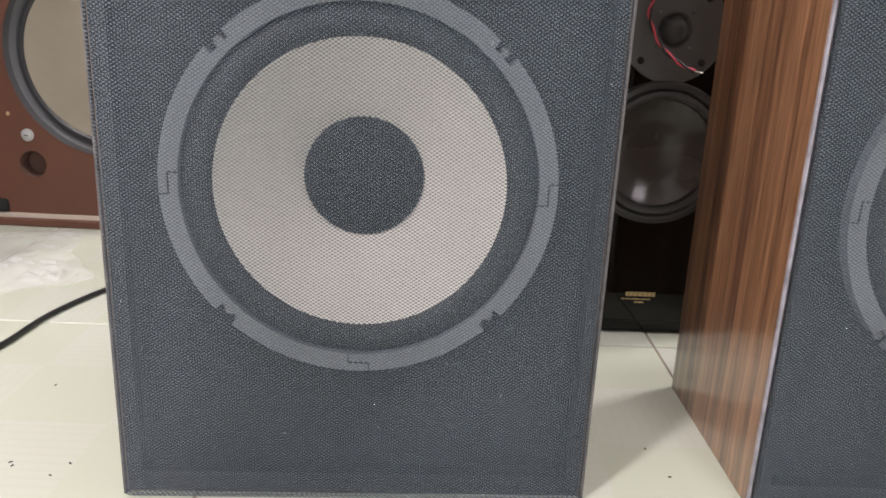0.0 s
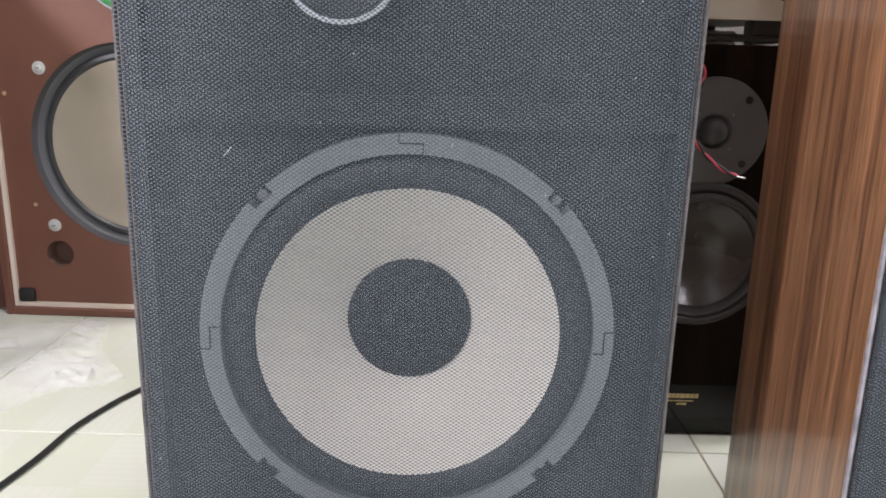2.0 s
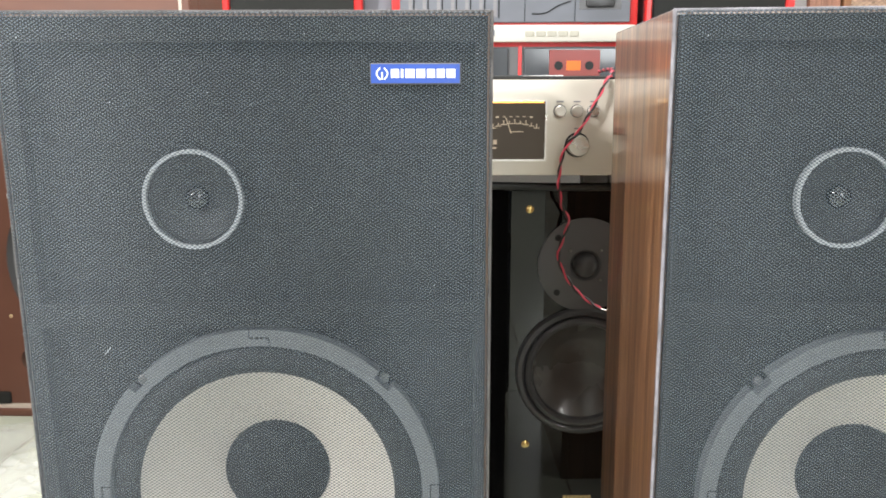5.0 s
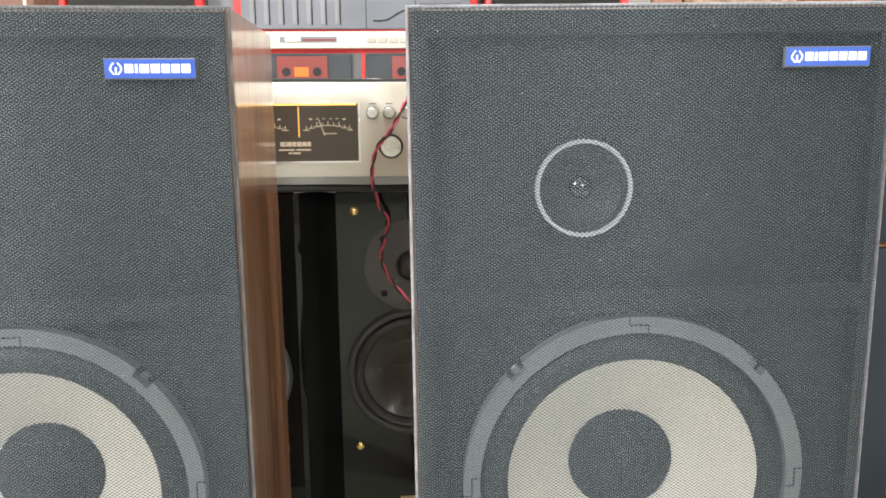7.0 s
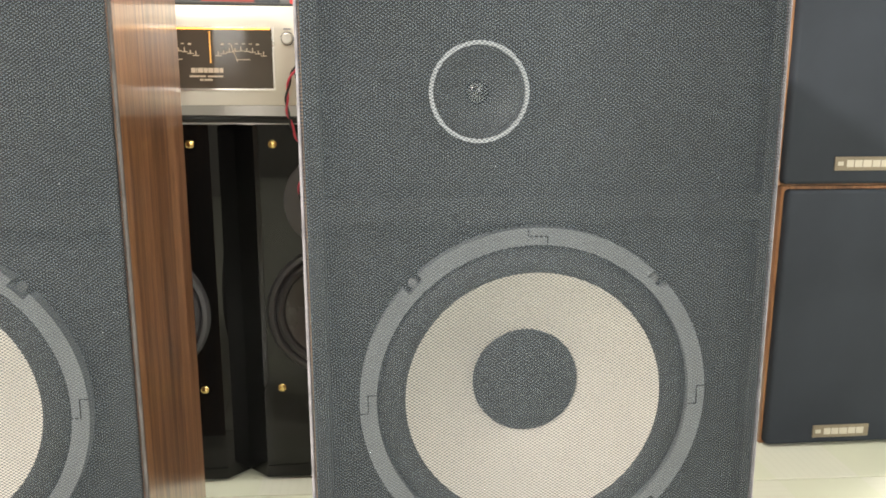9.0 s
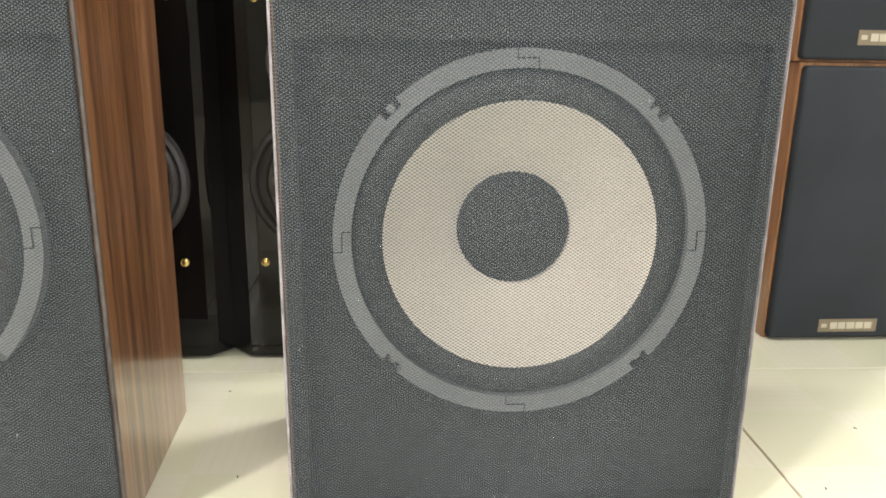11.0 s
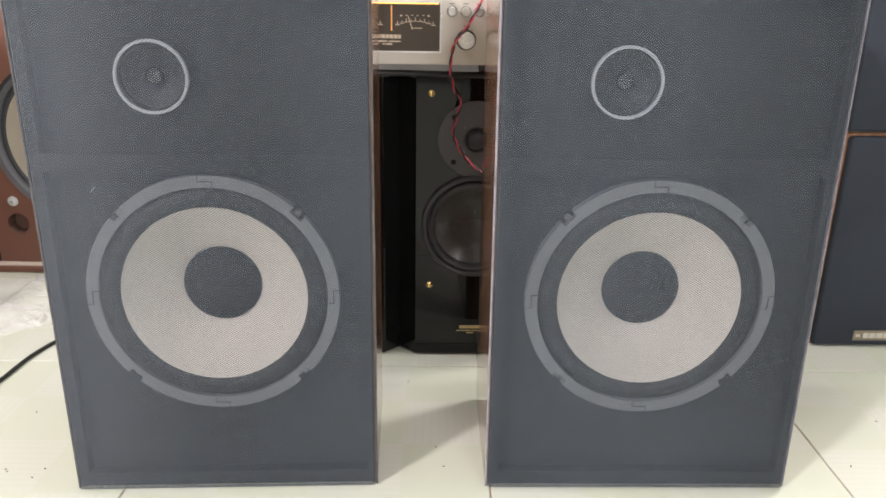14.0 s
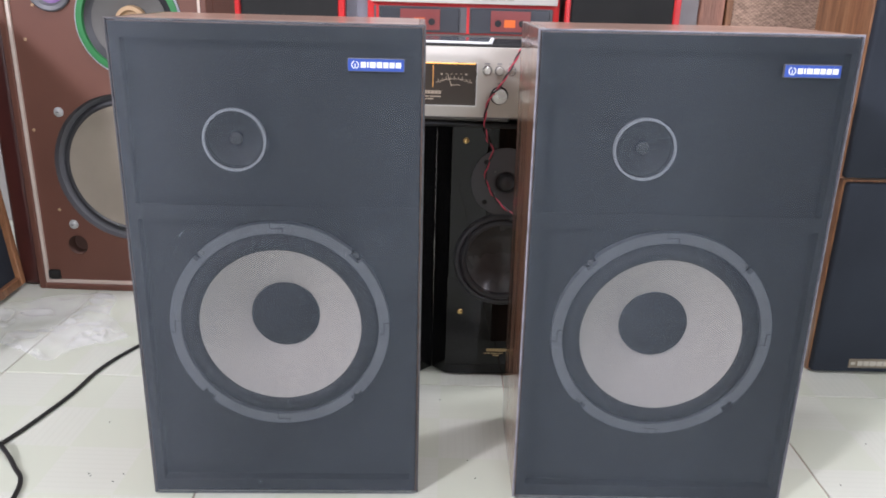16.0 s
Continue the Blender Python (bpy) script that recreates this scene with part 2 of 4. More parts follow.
def glow(name, colour, strength):
    m = bpy.data.materials.new(name)
    m.use_nodes = True
    b = m.node_tree.nodes["Principled BSDF"]
    b.inputs["Base Color"].default_value = (*colour, 1)
    b.inputs["Emission Color"].default_value = (*colour, 1)
    b.inputs["Emission Strength"].default_value = strength
    return m


TILE = 0.459
WALNUT = wood("walnut_veneer", (0.11, 0.053, 0.033), (0.26, 0.126, 0.065), (0.39, 0.20, 0.105), 0.3, (105.0, 105.0, 2.2), 1.0, 0.13)
# same veneer, lightened in its colour for the light on the tops
WALNUT_LIT_TOP = wood("walnut_veneer_lit_top", (0.28, 0.165, 0.115), (0.38, 0.225, 0.16), (0.46, 0.29, 0.21), 0.32, (1.6, 60, 60))
ORANGE_WOOD = wood("orange_wood", (0.16, 0.066, 0.028), (0.28, 0.125, 0.055), (0.38, 0.19, 0.09), 0.4)
# two tones of edge strip, darker on the speaker beside the floor cable
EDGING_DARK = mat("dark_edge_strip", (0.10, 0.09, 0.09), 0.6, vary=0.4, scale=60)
EDGING = mat("pale_edge_strip", (0.24, 0.225, 0.25), 0.6, vary=0.35, scale=60)
MAROON = mat("maroon_lacquer", (0.07, 0.018, 0.014), 0.35, vary=0.2)
CLOTH = weave_mat("dark_grille_cloth", (0.034, 0.044, 0.059), 0.0040, 0.0027, -1.15, 0.75, rough=0.6, spec=1.0, brushed=0.92, tint=(0.84, 0.93, 1.0))
BLACK_BOARD = mat("black_board", (0.012, 0.013, 0.014), 0.8)
RING_GREY = mat("grey_gasket", (0.16, 0.168, 0.177), 0.8, vary=0.15, bump=0.2)
SURROUND = mat("black_surround", (0.012, 0.013, 0.014), 0.6)
CONE = mat("light_paper_cone", (0.55, 0.51, 0.465), 0.9, vary=0.05, bump=0.15)
CAP = mat("black_dust_cap", (0.014, 0.015, 0.017), 0.8)
SCREW = mat("dull_screw", (0.22, 0.22, 0.22), 0.5, 0.8)
ZINC = mat("dull_zinc", (0.50, 0.50, 0.48), 0.5, 0.25)
STEEL = mat("steel", (0.6, 0.6, 0.6), 0.3, 1.0)
CHROME = mat("satin_aluminium", (0.74, 0.72, 0.69), 0.28, 0.95, vary=0.05)
SILVER = mat("champagne_silver_panel", (0.64, 0.60, 0.53), 0.5, 0.3, vary=0.04, bump=0.05)
GASKET_WHITE = mat("white_ring", (0.35, 0.365, 0.385), 0.7, vary=0.08)
GLOSS_BLACK = mat("gloss_black_lacquer", (0.005, 0.005, 0.005), 0.035, vary=0.1, spec=0.3)
SATIN_BLACK = mat("satin_black_plastic", (0.09, 0.09, 0.095), 0.45, vary=0.1)
RUBBER = mat("black_rubber", (0.040, 0.040, 0.043), 0.4, vary=0.1)
POLY = mat("dark_cone", (0.070, 0.066, 0.064), 0.27, vary=0.12)
GOLD = mat("brass", (0.75, 0.55, 0.22), 0.25, 1.0)
GOLD_INK = mat("gold_print", (0.55, 0.42, 0.2), 0.5)
BLUE = mat("blue_badge", (0.025, 0.075, 0.36), 0.35, vary=0.06)
WHITE_INK = mat("white_print", (0.85, 0.86, 0.88), 0.5, vary=0.03)
BROWN_VINYL = mat("brown_vinyl", (0.145, 0.058, 0.037), 0.5, vary=0.1, scale=5, bump=0.25, bump_scale=500)
CREAM_TRIM = mat("cream_trim", (0.62, 0.52, 0.44), 0.5)
BEIGE_CONE = mat("beige_paper_cone", (0.31, 0.265, 0.205), 0.8, vary=0.12, scale=8, bump=0.2)
GREEN = mat("green_gasket", (0.03, 0.20, 0.06), 0.6)
GREY_CONE = mat("grey_paper_cone", (0.14, 0.135, 0.125), 0.8, vary=0.15)
PURPLE = mat("purple_cone", (0.16, 0.07, 0.22), 0.3)
FELT = mat("tan_felt", (0.45, 0.30, 0.17), 0.9)
DARK_HOLE = mat("port_tube", (0.10, 0.05, 0.035), 0.7)
SCOTT_FOAM = mat("black_knit_front", (0.030, 0.036, 0.046), 0.8, vary=0.2, spec=0.2, scale=6, bump=0.3, bump_scale=900)
PLATE = mat("bronze_nameplate", (0.25, 0.21, 0.16), 0.4, 0.6)
PLATE_INK = mat("silver_letters", (0.52, 0.48, 0.41), 0.4, 0.3)
TAN_CLOTH = weave_mat("tan_basket_cloth", (0.34, 0.225, 0.16), 0.010, 0.007, 1.0, 2.2, lint=False)
RED = mat("red_plastic", (0.55, 0.02, 0.02), 0.35, vary=0.05)
DOME = mat("glossy_black_dome", (0.02, 0.02, 0.022), 0.05, spec=1.0)
DARK_GREY = mat("dark_grey_mesh", (0.018, 0.018, 0.017), 0.6, 0.0, spec=0.2, bump=0.4, bump_scale=900)
EQ_GREY = mat("blue_grey_plastic", (0.17, 0.18, 0.21), 0.5)
LIGHT_GREY = mat("off_white_plastic", (0.58, 0.56, 0.51), 0.45, vary=0.04)
BUTTON_GREY = mat("warm_grey_button", (0.40, 0.38, 0.32), 0.45, vary=0.04)
SMOKE = mat("smoked_window", (0.055, 0.06, 0.068), 0.12, vary=0.15)
CASSETTE_RED = mat("red_cassette", (0.20, 0.035, 0.03), 0.4)
# the label is no lamp; slight emission lifts its brightness
ORANGE_LABEL_GLOW = glow("orange_label_glow", (0.7, 0.13, 0.012), 0.08)
METER = mat("dark_meter_glass", (0.075, 0.06, 0.048), 0.1, vary=0.1)
METER_INK = mat("meter_scale", (0.55, 0.44, 0.33), 0.5)
AMBER_DIM = glow("dim_amber", (0.9, 0.42, 0.1), 0.35)
METER_GLOW = glow("amber_lamp", (1.0, 0.5, 0.1), 1.6)
WIRE_RED = mat("red_wire", (0.62, 0.06, 0.10), 0.4)
WIRE_BLACK = mat("black_wire", (0.012, 0.012, 0.012), 0.45)
PAPER = mat("white_paper", (0.75, 0.75, 0.75), 0.5, vary=0.03)
GROUT = mat("pink_brown_grout", (0.36, 0.27, 0.22), 0.9)
PAINT = mat("wall_paint", (0.30, 0.29, 0.27), 0.8, vary=0.05, scale=3)
CEIL = mat("ceiling_paint", (0.75, 0.75, 0.74), 0.9, vary=0.04, scale=3)
TILE_MAT = tile_mat()
REDWOOD = wood("reddish_wood", (0.36, 0.16, 0.10), (0.44, 0.20, 0.13), (0.50, 0.24, 0.16), 0.45, (30, 30, 1.2))
SCALE_MAT = mat("pale_scale_print", (0.22, 0.21, 0.225), 0.5)
GREY_PANEL = mat("grey_panel", (0.34, 0.31, 0.31), 0.5)


# ---- mesh helpers ----
def part(name, bm, material, parent=None, label="", smooth=True):
    me = bpy.data.meshes.new(name)
    bmesh.ops.recalc_face_normals(bm, faces=bm.faces[:])
    bm.to_mesh(me)
    bm.free()
    me.materials.append(material)
    if smooth:
        me.shade_smooth()
        me.set_sharp_from_angle(angle=radians(35))
    ob = new(name, me)
    if parent is not None:
        ob.parent = parent
    if label:
        tagged(ob, label)
    return ob


def thing(name, m, label, category, group=""):
    ob = new(name)
    ob.empty_display_size = 0.05
    ob.matrix_world = m
    return tagged(ob, label, category, group)


def box(x0, x1, y0, y1, z0, z1, bevel=0.0, segs=2, bm=None):
    b = bmesh.new()
    bmesh.ops.create_cube(b, size=1)
    for v in b.verts:
        v.co = ((x0 + x1) / 2 + v.co.x * (x1 - x0), (y0 + y1) / 2 + v.co.y * (y1 - y0), (z0 + z1) / 2 + v.co.z * (z1 - z0))
    if bevel:
        bmesh.ops.bevel(b, geom=b.edges[:], offset=bevel, segments=segs, profile=0.5, affect="EDGES")
    if bm is None:
        return b
    return join(bm, b)


def join(bm, other):
    me = bpy.data.meshes.new("tmp")
    other.to_mesh(me)
    other.free()
    bm.from_mesh(me)
    bpy.data.meshes.remove(me)
    return bm


def lathe(cx, cz, profile, segs=64, y=0.0, bm=None):
    """Turns (radius, depth) pairs about an axis along local y at (cx, cz); depth runs back from y."""
    bm = bm or bmesh.new()
    rings = []
    for r, d in profile:
        if r < 1e-6:
            rings.append([bm.verts.new((cx, y + d, cz))])
        else:
            rings.append([bm.verts.new((cx + r * math.cos(2 * math.pi * i / segs), y + d, cz + r * math.sin(2 * math.pi * i / segs))) for i in range(segs)])
    for a, b in zip(rings, rings[1:]):
        for i in range(segs):
            j = (i + 1) % segs
            if len(a) == 1 and len(b) == 1:
                continue
            if len(a) == 1:
                bm.faces.new((a[0], b[i], b[j]))
            elif len(b) == 1:
                bm.faces.new((a[i], a[j], b[0]))
            else:
                bm.faces.new((a[i], a[j], b[j], b[i]))
    return bm


def plate(x0, x1, z0, z1, y0, y1, holes, segs=64):
    """A board facing local -y with round holes (cx, cz, r) through it."""
    bm = bmesh.new()
    loops = [[(x0, z0), (x1, z0), (x1, z1), (x0, z1)]]
    for cx, cz, r in holes:
        loops.append([(cx + r * math.cos(2 * math.pi * i / segs), cz + r * math.sin(2 * math.pi * i / segs)) for i in range(segs)])
    edges = []
    for loop in loops:
        vs = [bm.verts.new((x, y0, z)) for x, z in loop]
        edges += [bm.edges.new((vs[i], vs[(i + 1) % len(vs)])) for i in range(len(vs))]
    bmesh.ops.triangle_fill(bm, use_beauty=True, use_dissolve=False, edges=edges, normal=(0, -1, 0))
    ext = bmesh.ops.extrude_face_region(bm, geom=bm.faces[:])
    for v in ext["geom"]:
        if isinstance(v, bmesh.types.BMVert):
            v.co.y = y1
    return bm


def tube(points, radius, segs=8, bm=None, closed=False, steps=6):
    """A round cord through the points (smoothed)."""
    bm = bm or bmesh.new()
    pts = [Vector(p) for p in points]
    path = []
    n = len(pts)
    for i in range(n - 1):
        p0, p1, p2, p3 = pts[max(i - 1, 0)], pts[i], pts[i + 1], pts[min(i + 2, n - 1)]
        for k in range(steps):
            t = k / steps
            path.append(0.5 * (2 * p1 + (p2 - p0) * t + (2 * p0 - 5 * p1 + 4 * p2 - p3) * t * t + (3 * p1 - p0 - 3 * p2 + p3) * t ** 3))
    path.append(pts[-1])
    rings = []
    side = None
    for i, p in enumerate(path):
        d = (path[min(i + 1, len(path) - 1)] - path[max(i - 1, 0)]).normalized()
        if side is None:
            side = d.orthogonal().normalized()
        side = (side - d * side.dot(d)).normalized()
        up = d.cross(side)
        rings.append([bm.verts.new(p + radius * (math.cos(2 * math.pi * k / segs) * side + math.sin(2 * math.pi * k / segs) * up)) for k in range(segs)])
    for a, b in zip(rings, rings[1:]):
        for k in range(segs):
            bm.faces.new((a[k], a[(k + 1) % segs], b[(k + 1) % segs], b[k]))
    bm.faces.new(rings[0])
    bm.faces.new(rings[-1][::-1])
    return bm


def bars(x0, z0, widths, height, y, gap, depth=0.0006):
    """A row of small raised bars that stands for a line of print."""
    bm = bmesh.new()
    x = x0
    for w in widths:
        box(x, x + w, y - depth, y, z0, z0 + height, bm=bm)
        x += w + gap
    return bm


# ---- room ----
ROOM = pose(0.295, 0.938, 0, 0, 0, 3.6)


def slab(name, x0, x1, y0, y1, z0, z1, material, label):
    ob = part(name, box(x0, x1, y0, y1, z0, z1), material, smooth=False)
    ob.matrix_world = ROOM
    return tagged(ob, label, name.split("_")[0], kind="structure")


X0, X1, Y0, Y1 = -6 * TILE, 6 * TILE, -8 * TILE, 2 * TILE
slab("wall_north", X0, X1, Y1, Y1 + 0.15, -0.05, 2.8, PAINT, "plain painted wall behind the stacked audio gear")
slab("wall_south", X0, X1, Y0 - 0.15, Y0, -0.05, 2.8, PAINT, "plain painted wall opposite the audio gear")
slab("wall_west", X0 - 0.15, X0, Y0 - 0.15, Y1 + 0.15, -0.05, 2.8, PAINT, "plain painted side wall of the room")
slab("wall_east", X1, X1 + 0.15, Y0 - 0.15, Y1 + 0.15, -0.05, 2.8, PAINT, "plain painted side wall of the room")
slab("ceiling", X0 - 0.15, X1 + 0.15, Y0 - 0.15, Y1 + 0.15, 2.8, 2.9, CEIL, "plain white painted ceiling")
floor = slab("floor", X0, X1, Y0, Y1, -0.05, -0.0022, GROUT, "pale green glazed floor tiles with pinkish grout")


# ---- the pair of large loudspeakers ----
def driver_screw(name, parent, x, z, y, r=0.0035, material=None):
    bm = lathe(x, z, [(0, -0.0012), (r * 0.7, -0.001), (r, 0.0), (r, 0.002)], 16, y)
    return part(name, bm, material or SCREW, parent)


def big_speaker(m, label, tx, edging, bx, bz, xl, W, wx, wz, k_=1.0):
    """xl and W: the cabinet's sides; (wx, wz): the woofer's centre; k_: the woofer's size."""
    H, D = 0.648, 0.222
    sp = thing("floor_speaker", m, label, "speaker", "pair of large floor speakers")
    g = 0.022
    gc = 0.009
    t = 0.008
    cab = part("side_panel", box(xl, t, gc, D, 0, H, 0.0012, 1), WALNUT, sp, "walnut veneer side")
    part("side_panel", box(W - t, W, gc, D, 0, H, 0.0012, 1), WALNUT, sp, "walnut veneer side")
    part("bottom_panel", box(t, W - t, gc + 0.006, D, 0, t), WALNUT, sp)
    part("back_panel", box(t, W - t, D - t, D, t, H - t), WALNUT, sp)
    for b in ((xl - 0.0003, xl + 0.0022, 0.0, H + 0.0003), (W - 0.0022, W + 0.0003, 0.0, H + 0.0003), (xl + 0.0022, W - 0.0022, H - 0.0022, H + 0.0003)):
        part("front_edging", box(b[0], b[1], gc - 0.003, gc + 0.0005, b[2], b[3], 0.0005, 1), edging, cab, "thin edge strip along the front")
    part("top_panel", box(t, W - t, gc, D, H - t, H, 0.0008, 1), WALNUT_LIT_TOP, cab, "walnut veneer top, lightened as if lit")
    tz = 0.507
    part("baffle", plate(t, W - t, t, H - t, g, g + 0.012, [(wx, wz, 0.130), (tx, tz, 0.030)]), BLACK_BOARD, sp, "black front board", smooth=False)
    # woofer
    def sized(profile):
        return [(r * k_, d) for r, d in profile]

    wf = part("woofer_basket", lathe(wx, wz, sized([(0.132, 0.012), (0.132, 0.004), (0.1305, 0.003), (0.124, 0.003), (0.124, 0.035), (0.06, 0.085), (0.0, 0.085)]), 96, g - 0.010), SATIN_BLACK, sp, "black woofer frame")
    ring = bmesh.new()
    for k in range(4):
        # four cork segments, a screw notch at each diagonal
        a0 = math.radians(45 + 90 * k + 3.4)
        a1 = math.radians(45 + 90 * (k + 1) - 3.4)
        n = 26
        rows = []
        for i in range(n + 1):
            a = a0 + (a1 - a0) * i / n
            ro = 0.1465 * k_
            ri = 0.1325 * k_
            rows.append([ring.verts.new((wx + r * math.cos(a), g + d, wz + r * math.sin(a))) for r, d in ((ro, 0.0), (ro, -0.012), (ri, -0.012), (ri, 0.0))])
        for p, q in zip(rows, rows[1:]):
            for j in range(3):
                ring.faces.new((p[j], p[j + 1], q[j + 1], q[j]))
        ring.faces.new(rows[0])
        ring.faces.new(rows[-1][::-1])
        b0 = math.radians(45 + 90 * k - 3.4)
        b1 = math.radians(45 + 90 * k + 3.4)
        rows = []
        for i in range(5):
            a = b0 + (b1 - b0) * i / 4
            rows.append([ring.verts.new((wx + r * math.cos(a), g + d, wz + r * math.sin(a))) for r, d in sized([(0.1395, 0.0), (0.1395, -0.012), (0.1325, -0.012), (0.1325, 0.0)])])
        for p, q in zip(rows, rows[1:]):
            for j in range(3):
                ring.faces.new((p[j], p[j + 1], q[j + 1], q[j]))
    gasket = part("gasket_ring", ring, RING_GREY, wf, "grey woofer gasket ring")
    part("surround", lathe(wx, wz, sized([(0.132, 0.0), (0.130, -0.002), (0.124, -0.006), (0.116, -0.007), (0.110, -0.004), (0.1075, 0.000), (0.106, 0.003)]), 96, g - 0.006), SURROUND, wf, "black rubber surround")
    part("cone", lathe(wx, wz, sized([(0.1085, 0.0), (0.100, 0.007), (0.075, 0.024), (0.045, 0.044), (0.040, 0.047)]), 96, g - 0.008), CONE, wf, "pale grey paper cone")
    part("dust_cap", lathe(wx, wz, sized([(0.0485, 0.053), (0.0468, 0.046), (0.038, 0.0395), (0.025, 0.0355), (0.0125, 0.0335), (0, 0.033)]), 64, g - 0.014), CAP, wf, "black domed dust cap")
    for k in range(4):
        a = math.radians(45 + 90 * k)
        driver_screw("screw", wf, wx + 0.1425 * k_ * math.cos(a), wz + 0.1425 * k_ * math.sin(a), g - 0.003, 0.0042)
    # thin joint lines in the gasket
    for k, a in enumerate((90, 180, 270, 0)):
        a = math.radians(a)
        ca, sa = math.cos(a), math.sin(a)
        jm = bmesh.new()
        for s, r0, r1 in ((-0.008, 0.1325 * k_, 0.1395 * k_), (0.008, 0.1395 * k_, 0.1465 * k_)):
            c = Vector((wx + ca * (r0 + r1) / 2 - sa * s, 0, wz + sa * (r0 + r1) / 2 + ca * s))
            hx = abs(ca) * (r1 - r0) / 2 + abs(sa) * 0.0004
            hz = abs(sa) * (r1 - r0) / 2 + abs(ca) * 0.0004
            box(c.x - hx, c.x + hx, g - 0.0126, g - 0.0119, c.z - hz, c.z + hz, bm=jm)
        c = Vector((wx + ca * 0.1395 * k_, 0, wz + sa * 0.1395 * k_))
        hx, hz = abs(sa) * 0.008 + abs(ca) * 0.0005, abs(ca) * 0.008 + abs(sa) * 0.0005
        box(c.x - hx, c.x + hx, g - 0.0126, g - 0.0119, c.z - hz, c.z + hz, bm=jm)
        part("gasket_joint", jm, BLACK_BOARD, gasket)
    # tweeter
    tw = part("tweeter_plate", lathe(tx, tz, [(0.0380, 0.010), (0.0380, 0.001), (0.033, 0.001), (0.033, 0.006), (0.020, 0.012), (0.010, 0.015), (0, 0.015)], 64, g - 0.012), SURROUND, sp, "black cone tweeter")
    part("tweeter_ring", lathe(tx, tz, [(0.0388, 0.006), (0.0388, -0.0005), (0.0358, -0.0005), (0.0358, 0.006)], 64, g - 0.014), GASKET_WHITE, tw, "thin white ring")
    part("tweeter_dome", lathe(tx, tz, [(0.0095, 0.004), (0.0085, 0.0), (0.005, -0.003), (0, -0.004)], 32, g - 0.004), DOME, tw)
    # grille
    fr = bmesh.new()
    e = 0.0125
    for b in ((xl + 0.004, e, 0.004, H - 0.004), (W - e, W - 0.004, 0.004, H - 0.004), (e, W - e, 0.004, 0.022), (e, W - e, H - 0.022, H - 0.004), (e, W - e, 0.405, 0.425)):
        box(b[0], b[1], 0.006, gc - 0.0005, b[2], b[3], bm=fr)
    # deep inner faces of the frame, in front of the panels' edges
    for b in ((t, e, t, H - t), (W - e, W - t, t, H - t), (e, W - e, t, 0.022), (e, W - e, H - 0.022, H - t)):
        box(b[0], b[1], gc - 0.0005, g - 0.0005, b[2], b[3], bm=fr)
    gf = part("grille_frame", fr, BLACK_BOARD, sp, "black grille frame")
    cl = bmesh.new()
    box(xl + 0.002, W - 0.002, 0.0, gc - 0.0005, 0.0005, H - 0.001, bm=cl)
    bmesh.ops.delete(cl, geom=[f for f in cl.faces if f.normal.y > 0.5], context="FACES")
    edge = [ed for ed in cl.edges if len(ed.link_faces) == 2]
    bmesh.ops.bevel(cl, geom=edge, offset=0.0045, segments=4, profile=0.5, affect="EDGES")
    part("grille_cloth", cl, CLOTH, gf, "dark blue-grey woven grille cloth")
    # badge
    badge = part("badge", box(bx, bx + 0.067, -0.0045, 0.0, bz, bz + 0.0155, 0.0006, 1), SATIN_BLACK, sp, "small badge on the grille")
    part("badge_face", box(bx + 0.0008, bx + 0.0662, -0.0052, -0.0045, bz + 0.001, bz + 0.0147), BLUE, badge, "blue badge face")
    pr = bars(bx + 0.0155, bz + 0.0048, (0.0060, 0.0018, 0.0068, 0.0064, 0.0058, 0.0058, 0.0064), 0.0064, -0.0052, 0.0014)
    part("badge_print", pr, WHITE_INK, badge, "white bars of print")
    em = bmesh.new()
    for s in (-1, 1):
        pts = [(bx + 0.009 + s * (0.0014 + 0.0026 * math.sin(math.pi * i / 8)), -0.0056, bz + 0.0036 + 0.0085 * i / 8) for i in range(9)]
        tube(pts, 0.0006, 6, em, steps=1)
    box(bx + 0.0085, bx + 0.0095, -0.006, -0.0052, bz + 0.0036, bz + 0.009, bm=em)
    part("emblem", em, WHITE_INK, badge, "small white emblem")
    return sp


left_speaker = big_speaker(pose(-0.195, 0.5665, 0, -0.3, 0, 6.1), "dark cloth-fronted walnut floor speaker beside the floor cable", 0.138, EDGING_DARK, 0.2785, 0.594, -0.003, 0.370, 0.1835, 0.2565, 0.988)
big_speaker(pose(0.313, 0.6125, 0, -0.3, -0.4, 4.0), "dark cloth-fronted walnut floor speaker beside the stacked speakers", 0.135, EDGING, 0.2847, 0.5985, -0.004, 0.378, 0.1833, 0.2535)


for u, z, length, tilt in ((0.066, 0.388, 0.008, 50), (0.295, 0.098, 0.003, 70), (0.127, 0.062, 0.002, 10), (0.21, 0.395, 0.002, 60)):
    dx, dz = length / 2 * math.cos(radians(tilt)), length / 2 * math.sin(radians(tilt))
    part("lint_fibre", tube([(u - dx, -0.0006, z - dz), (u + dz * 0.15, -0.0012, z), (u + dx, -0.0006, z + dz)], 0.00025, 5, steps=3), GASKET_WHITE, left_speaker, "pale lint fibre")


